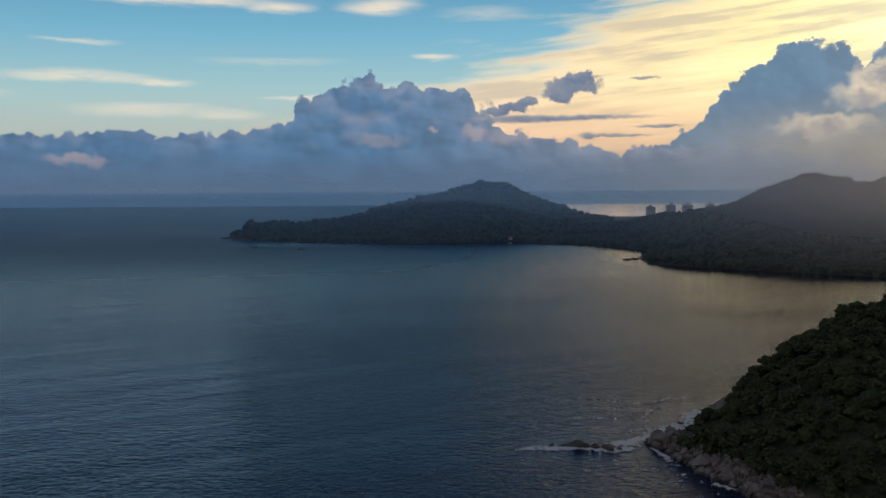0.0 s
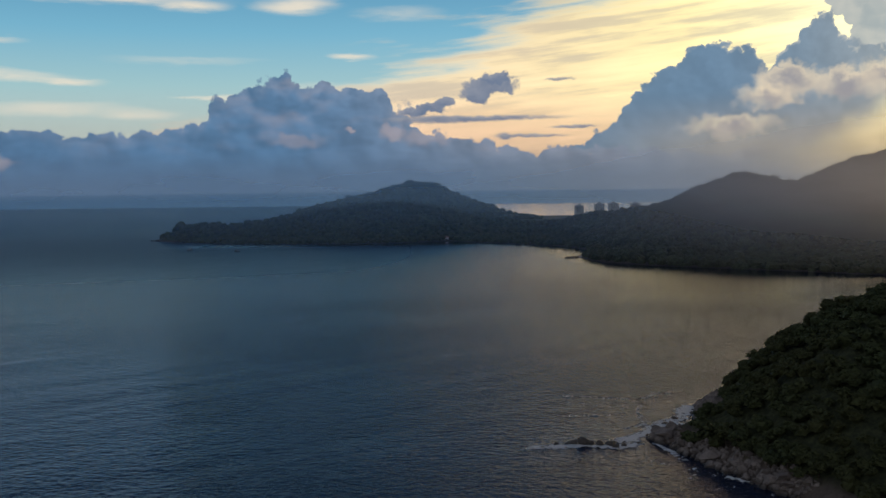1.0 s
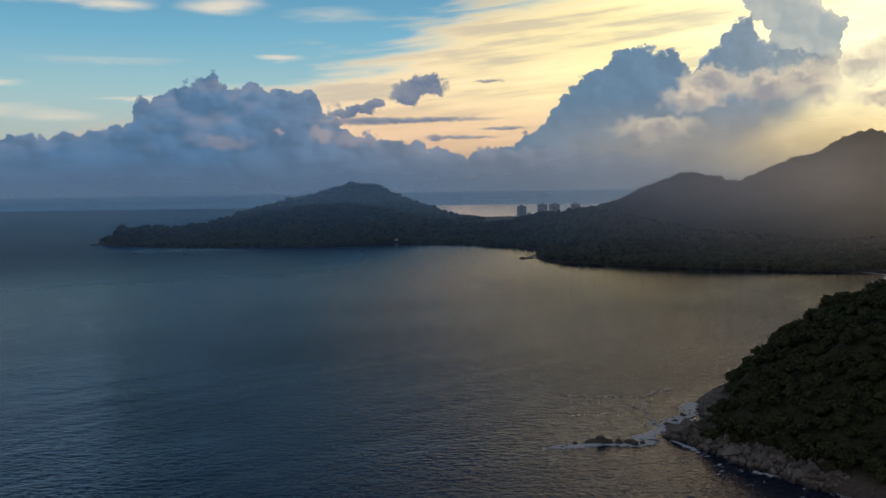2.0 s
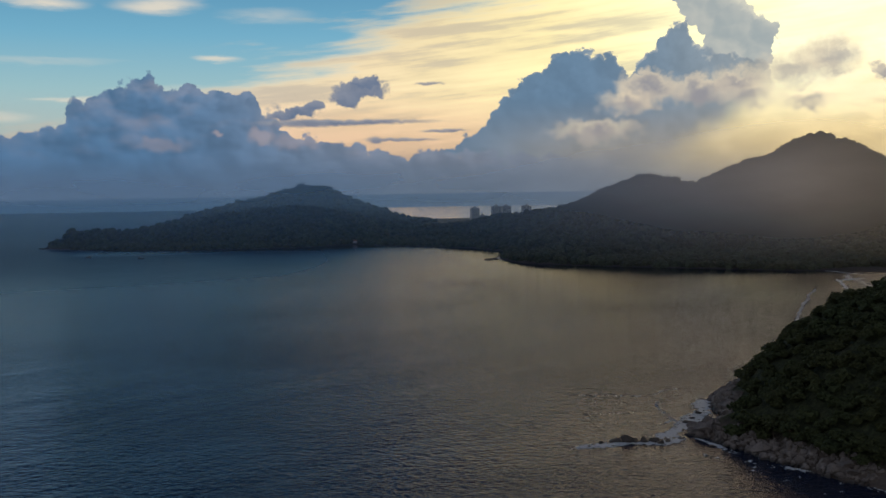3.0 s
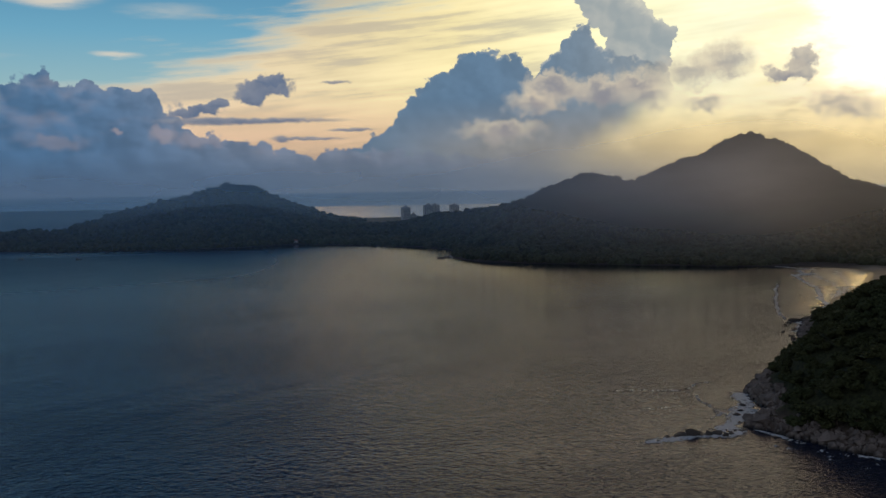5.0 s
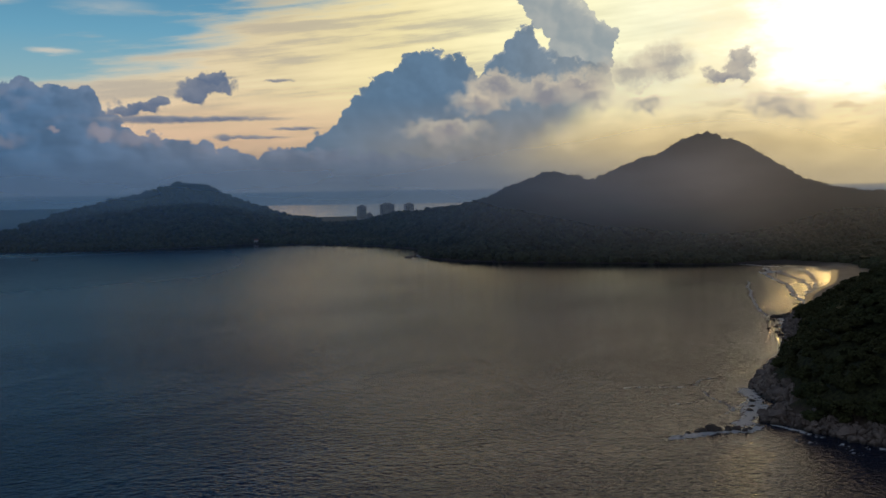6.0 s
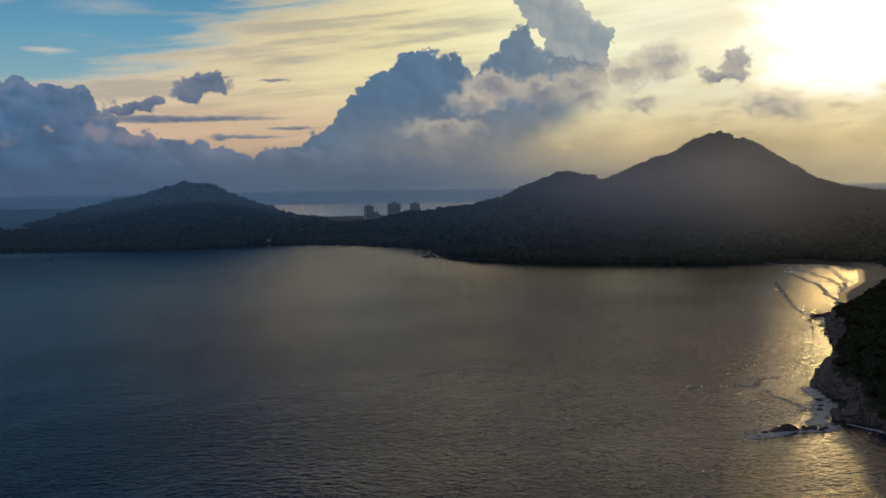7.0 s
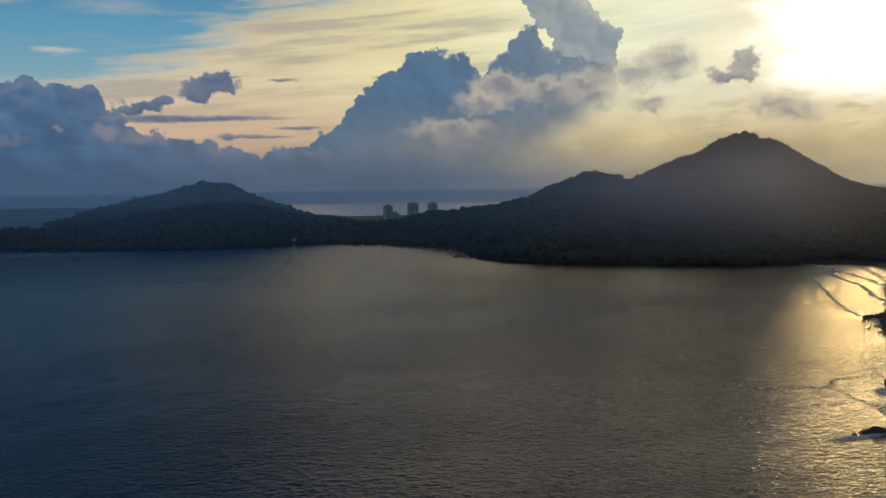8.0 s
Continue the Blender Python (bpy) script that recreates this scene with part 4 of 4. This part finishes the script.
def make_tree(seed, high, wide):
    rng = np.random.default_rng(seed + 500)
    tree = new("tree")
    bm = bmesh.new()
    top = Vector((rng.uniform(-0.5, 0.5), rng.uniform(-0.5, 0.5), high * 0.62))
    limb(bm, (0, 0, -0.6), top, 0.26, 0.13, 8)
    part("trunk", bm, BARK, tree, "", True)
    tips = []
    for k in range(6):
        a = k * 1.047 + rng.uniform(-0.4, 0.4)
        tip = top + Vector((math.cos(a) * wide * 0.6, math.sin(a) * wide * 0.6, high * rng.uniform(0.05, 0.3)))
        bm = bmesh.new()
        limb(bm, top * rng.uniform(0.7, 0.95), tip, 0.11, 0.04)
        part("limb", bm, BARK, tree, "", True)
        tips.append(tip)
    vs, fs, n = [], [], 0
    for k in range(60):
        c = tips[k % 6] + Vector(rng.normal(0, 0.34, 3)) * wide
        c.z = top.z + (c.z - top.z) * 0.7 + 0.3
        v = TUFTS[k % 12] * rng.uniform(0.16, 0.34) * wide
        vs.append(v + np.array(c))
        fs.append(TUFT_FACES + n)
        n += len(v)
    crown = new("crown", mesh_of("crown", np.concatenate(vs), np.concatenate(fs), LEAF_NEAR, False))
    crown.parent = tree
    return tagged(tree, "wind-shaped evergreen tree at the forest's edge above the rocks", "tree", "trees at the forest's edge")


def edge_trees():
    rng = np.random.default_rng(77)
    kinds = [make_tree(i, h, w) for i, (h, w) in enumerate(((6.0, 2.8), (7.5, 3.0), (5.0, 2.6), (8.5, 2.6)))]
    k = 0
    for x, y, nx, ny in along(SHORE[:19], 8.0):
        inn = rng.uniform(6.5, 10)
        px, py = x + nx * inn, y + ny * inn
        if float(inward(np.array([px]), np.array([py]), HEAD_COAST)[0]) < 5 + float(bare(px, py)):
            continue
        m = pose(px, py, float(head_z(np.array([px]), np.array([py]))[0]), rng.uniform(-8, 8), rng.uniform(-8, 8), rng.uniform(0, 360))
        if k < len(kinds):
            kinds[k].matrix_world = m
        else:
            copy_thing(kinds[k % len(kinds)], m)
        k += 1


edge_trees()


# ---- the town behind the saddle ----
def apartment_building(x, y, w, d, top, floors, turn, label, columns, base=2.0):
    tower = new("apartment_building")
    tower.matrix_world = pose(x, y, base, 0, 0, turn)
    h = top - base
    part("wall", box(bmesh.new(), -w / 2, -d / 2, 0, w / 2, d / 2, h - 1.2, 0.3), CONCRETE, tower)
    part("roof", box(bmesh.new(), -w / 2 - 0.5, -d / 2 - 0.5, h - 1.2, w / 2 + 0.5, d / 2 + 0.5, h, 0.1), CONCRETE_DARK, tower)
    part("penthouse", box(bmesh.new(), -w * 0.22, -d * 0.3, h, w * 0.2, d * 0.3, h + 3.2, 0.1), CONCRETE, tower)
    part("water_tank", box(bmesh.new(), -w * 0.08, -d * 0.15, h + 3.2, w * 0.12, d * 0.15, h + 5.4, 0.1), CONCRETE_DARK, tower)
    storey = (h - 4) / floors
    cell = w / columns
    pane = mesh_of("window", [(-cell * 0.32, 0, 0), (cell * 0.32, 0, 0), (cell * 0.32, 0, storey * 0.5), (-cell * 0.32, 0, storey * 0.5), (-cell * 0.32, 0.3, 0), (cell * 0.32, 0.3, 0), (cell * 0.32, 0.3, storey * 0.5), (-cell * 0.32, 0.3, storey * 0.5)],
                   [(0, 1, 2, 3), (1, 5, 6, 2), (3, 2, 6, 7), (4, 0, 3, 7), (0, 4, 5, 1)], GLASS, False)
    slab = bmesh.new()
    box(slab, -w * 0.46, -1.2, 0, w * 0.46, 0, 0.9, 0.05)
    balcony = None
    for f in range(max(0, floors - 10), floors):
        z = 3 + f * storey
        for c in range(columns):
            ob = new("window", pane)
            ob.parent, ob.location = tower, (-w / 2 + (c + 0.5) * cell, -d / 2 - 0.06, z + storey * 0.3)
        if balcony is None:
            balcony = part("balcony", slab, CONCRETE, tower)
        else:
            ob = new("balcony", balcony.data)
            ob.parent = tower
            balcony = ob
        balcony.location = (0, -d / 2, z - 0.5)
    return tagged(tower, label, "building", "apartment towers behind the saddle")


apartment_building(540, 2442, 21, 18, 44, 13, 4, "slim pale apartment tower rising behind the wooded saddle", 4)
apartment_building(563, 2450, 16, 14, 24, 7, 0, "lower pale apartment block beside the slim tower", 3)
apartment_building(558, 2301, 23, 18, 51, 15, -6, "tall pale apartment block behind the wooded saddle", 4)
apartment_building(703, 2700, 27, 18, 43, 13, 8, "broad pale apartment block behind the tall one", 5)
apartment_building(783, 2750, 27, 18, 41, 13, 0, "far pale apartment block half hidden by trees", 5)


def make_mast():
    mast = new("radio_mast")
    mast.matrix_world = pose(123, 2850, 108)
    for sx, sy in ((-1, -1), (1, -1), (0, 1)):
        bm = bmesh.new()
        limb(bm, (sx * 1.0, sy * 1.0, 0), (sx * 0.35, sy * 0.35, 20), 0.16, 0.12)
        part("leg", bm, STEEL, mast)
    for k in range(6):
        bm = bmesh.new()
        r = 1.0 - 0.65 * (k * 3.4 + 1) / 20
        box(bm, -r, -r, k * 3.4 + 1, r, -r + 0.15, k * 3.4 + 1.15)
        part("brace", bm, STEEL, mast)
    bm = bmesh.new()
    limb(bm, (0, 0, 19.5), (0, 0, 25), 0.12, 0.05)
    part("antenna", bm, STEEL, mast)
    return tagged(mast, "slender steel radio mast on the far hilltop", "mast")


make_mast()


def boat(x, y, turn, label):
    b = new("fishing_boat")
    b.matrix_world = pose(x, y, 0, 0, 0, turn)
    bm = bmesh.new()
    rows = []
    for s, half, low in ((-5, 1.3, -0.3), (-2, 1.6, -0.5), (2, 1.4, -0.5), (4.4, 0.7, -0.2), (5.6, 0.05, 0.5)):
        up = 1.1 + 0.02 * (s + 5) ** 1.6
        rows.append([bm.verts.new(p) for p in ((s, -half, up), (s, -half * 0.7, low + 0.3), (s, 0, low), (s, half * 0.7, low + 0.3), (s, half, up))])
    for a, c in zip(rows, rows[1:]):
        for k in range(4):
            bm.faces.new((a[k], a[k + 1], c[k + 1], c[k]))
        bm.faces.new((a[4], a[0], c[0], c[4]))
    bm.faces.new(rows[0][::-1])
    bmesh.ops.recalc_face_normals(bm, faces=bm.faces[:])
    part("hull", bm, HULL, b)
    part("wheelhouse", box(bmesh.new(), -3.2, -0.9, 1.1, -0.6, 0.9, 3.3, 0.12), CONCRETE_DARK, b)
    part("roof", box(bmesh.new(), -3.5, -1.1, 3.3, -0.3, 1.1, 3.45, 0.04), HULL, b)
    bm = bmesh.new()
    limb(bm, (0.4, 0, 1.1), (0.4, 0, 5.2), 0.08, 0.04)
    part("mast", bm, STEEL, b)
    return tagged(b, label, "boat", "boats at anchor")


boat(-310, 1552, 150, "small dark fishing boat at anchor on calm sea")
boat(-228, 1502, 20, "small dark fishing boat at anchor on calm sea")


def house(x, y, w, d, turn, label):
    z = float(land_z(np.array([float(x)]), np.array([float(y)]))[0])
    h = new("house")
    h.matrix_world = pose(x, y, z - 0.3, 0, 0, turn)
    part("wall", box(bmesh.new(), -w / 2, -d / 2, 0, w / 2, d / 2, 3.4), CONCRETE, h)
    bm = bmesh.new()
    a = [bm.verts.new(p) for p in ((-w / 2 - 0.5, -d / 2 - 0.5, 3.4), (w / 2 + 0.5, -d / 2 - 0.5, 3.4), (w / 2 + 0.5, d / 2 + 0.5, 3.4), (-w / 2 - 0.5, d / 2 + 0.5, 3.4), (-w / 2 + 1, 0, 5.6), (w / 2 - 1, 0, 5.6))]
    for f in ((0, 1, 5, 4), (2, 3, 4, 5), (1, 2, 5), (3, 0, 4), (3, 2, 1, 0)):
        bm.faces.new([a[i] for i in f])
    part("roof", bm, ROOF_TILE, h)
    part("door", box(bmesh.new(), -0.5, -d / 2 - 0.08, 0, 0.5, -d / 2 + 0.02, 2.1), GLASS, h)
    for k in (-0.3, 0.3):
        part("window", box(bmesh.new(), k * w - 0.7, -d / 2 - 0.06, 1.0, k * w + 0.7, -d / 2 + 0.02, 2.2), GLASS, h)
    return tagged(h, label, "house", "houses by the cove")


house(99, 1699, 12, 8, 5, "low pale house with a clay roof by the cove")
house(122, 1701, 9, 7, -8, "small pale house with a clay roof by the cove")
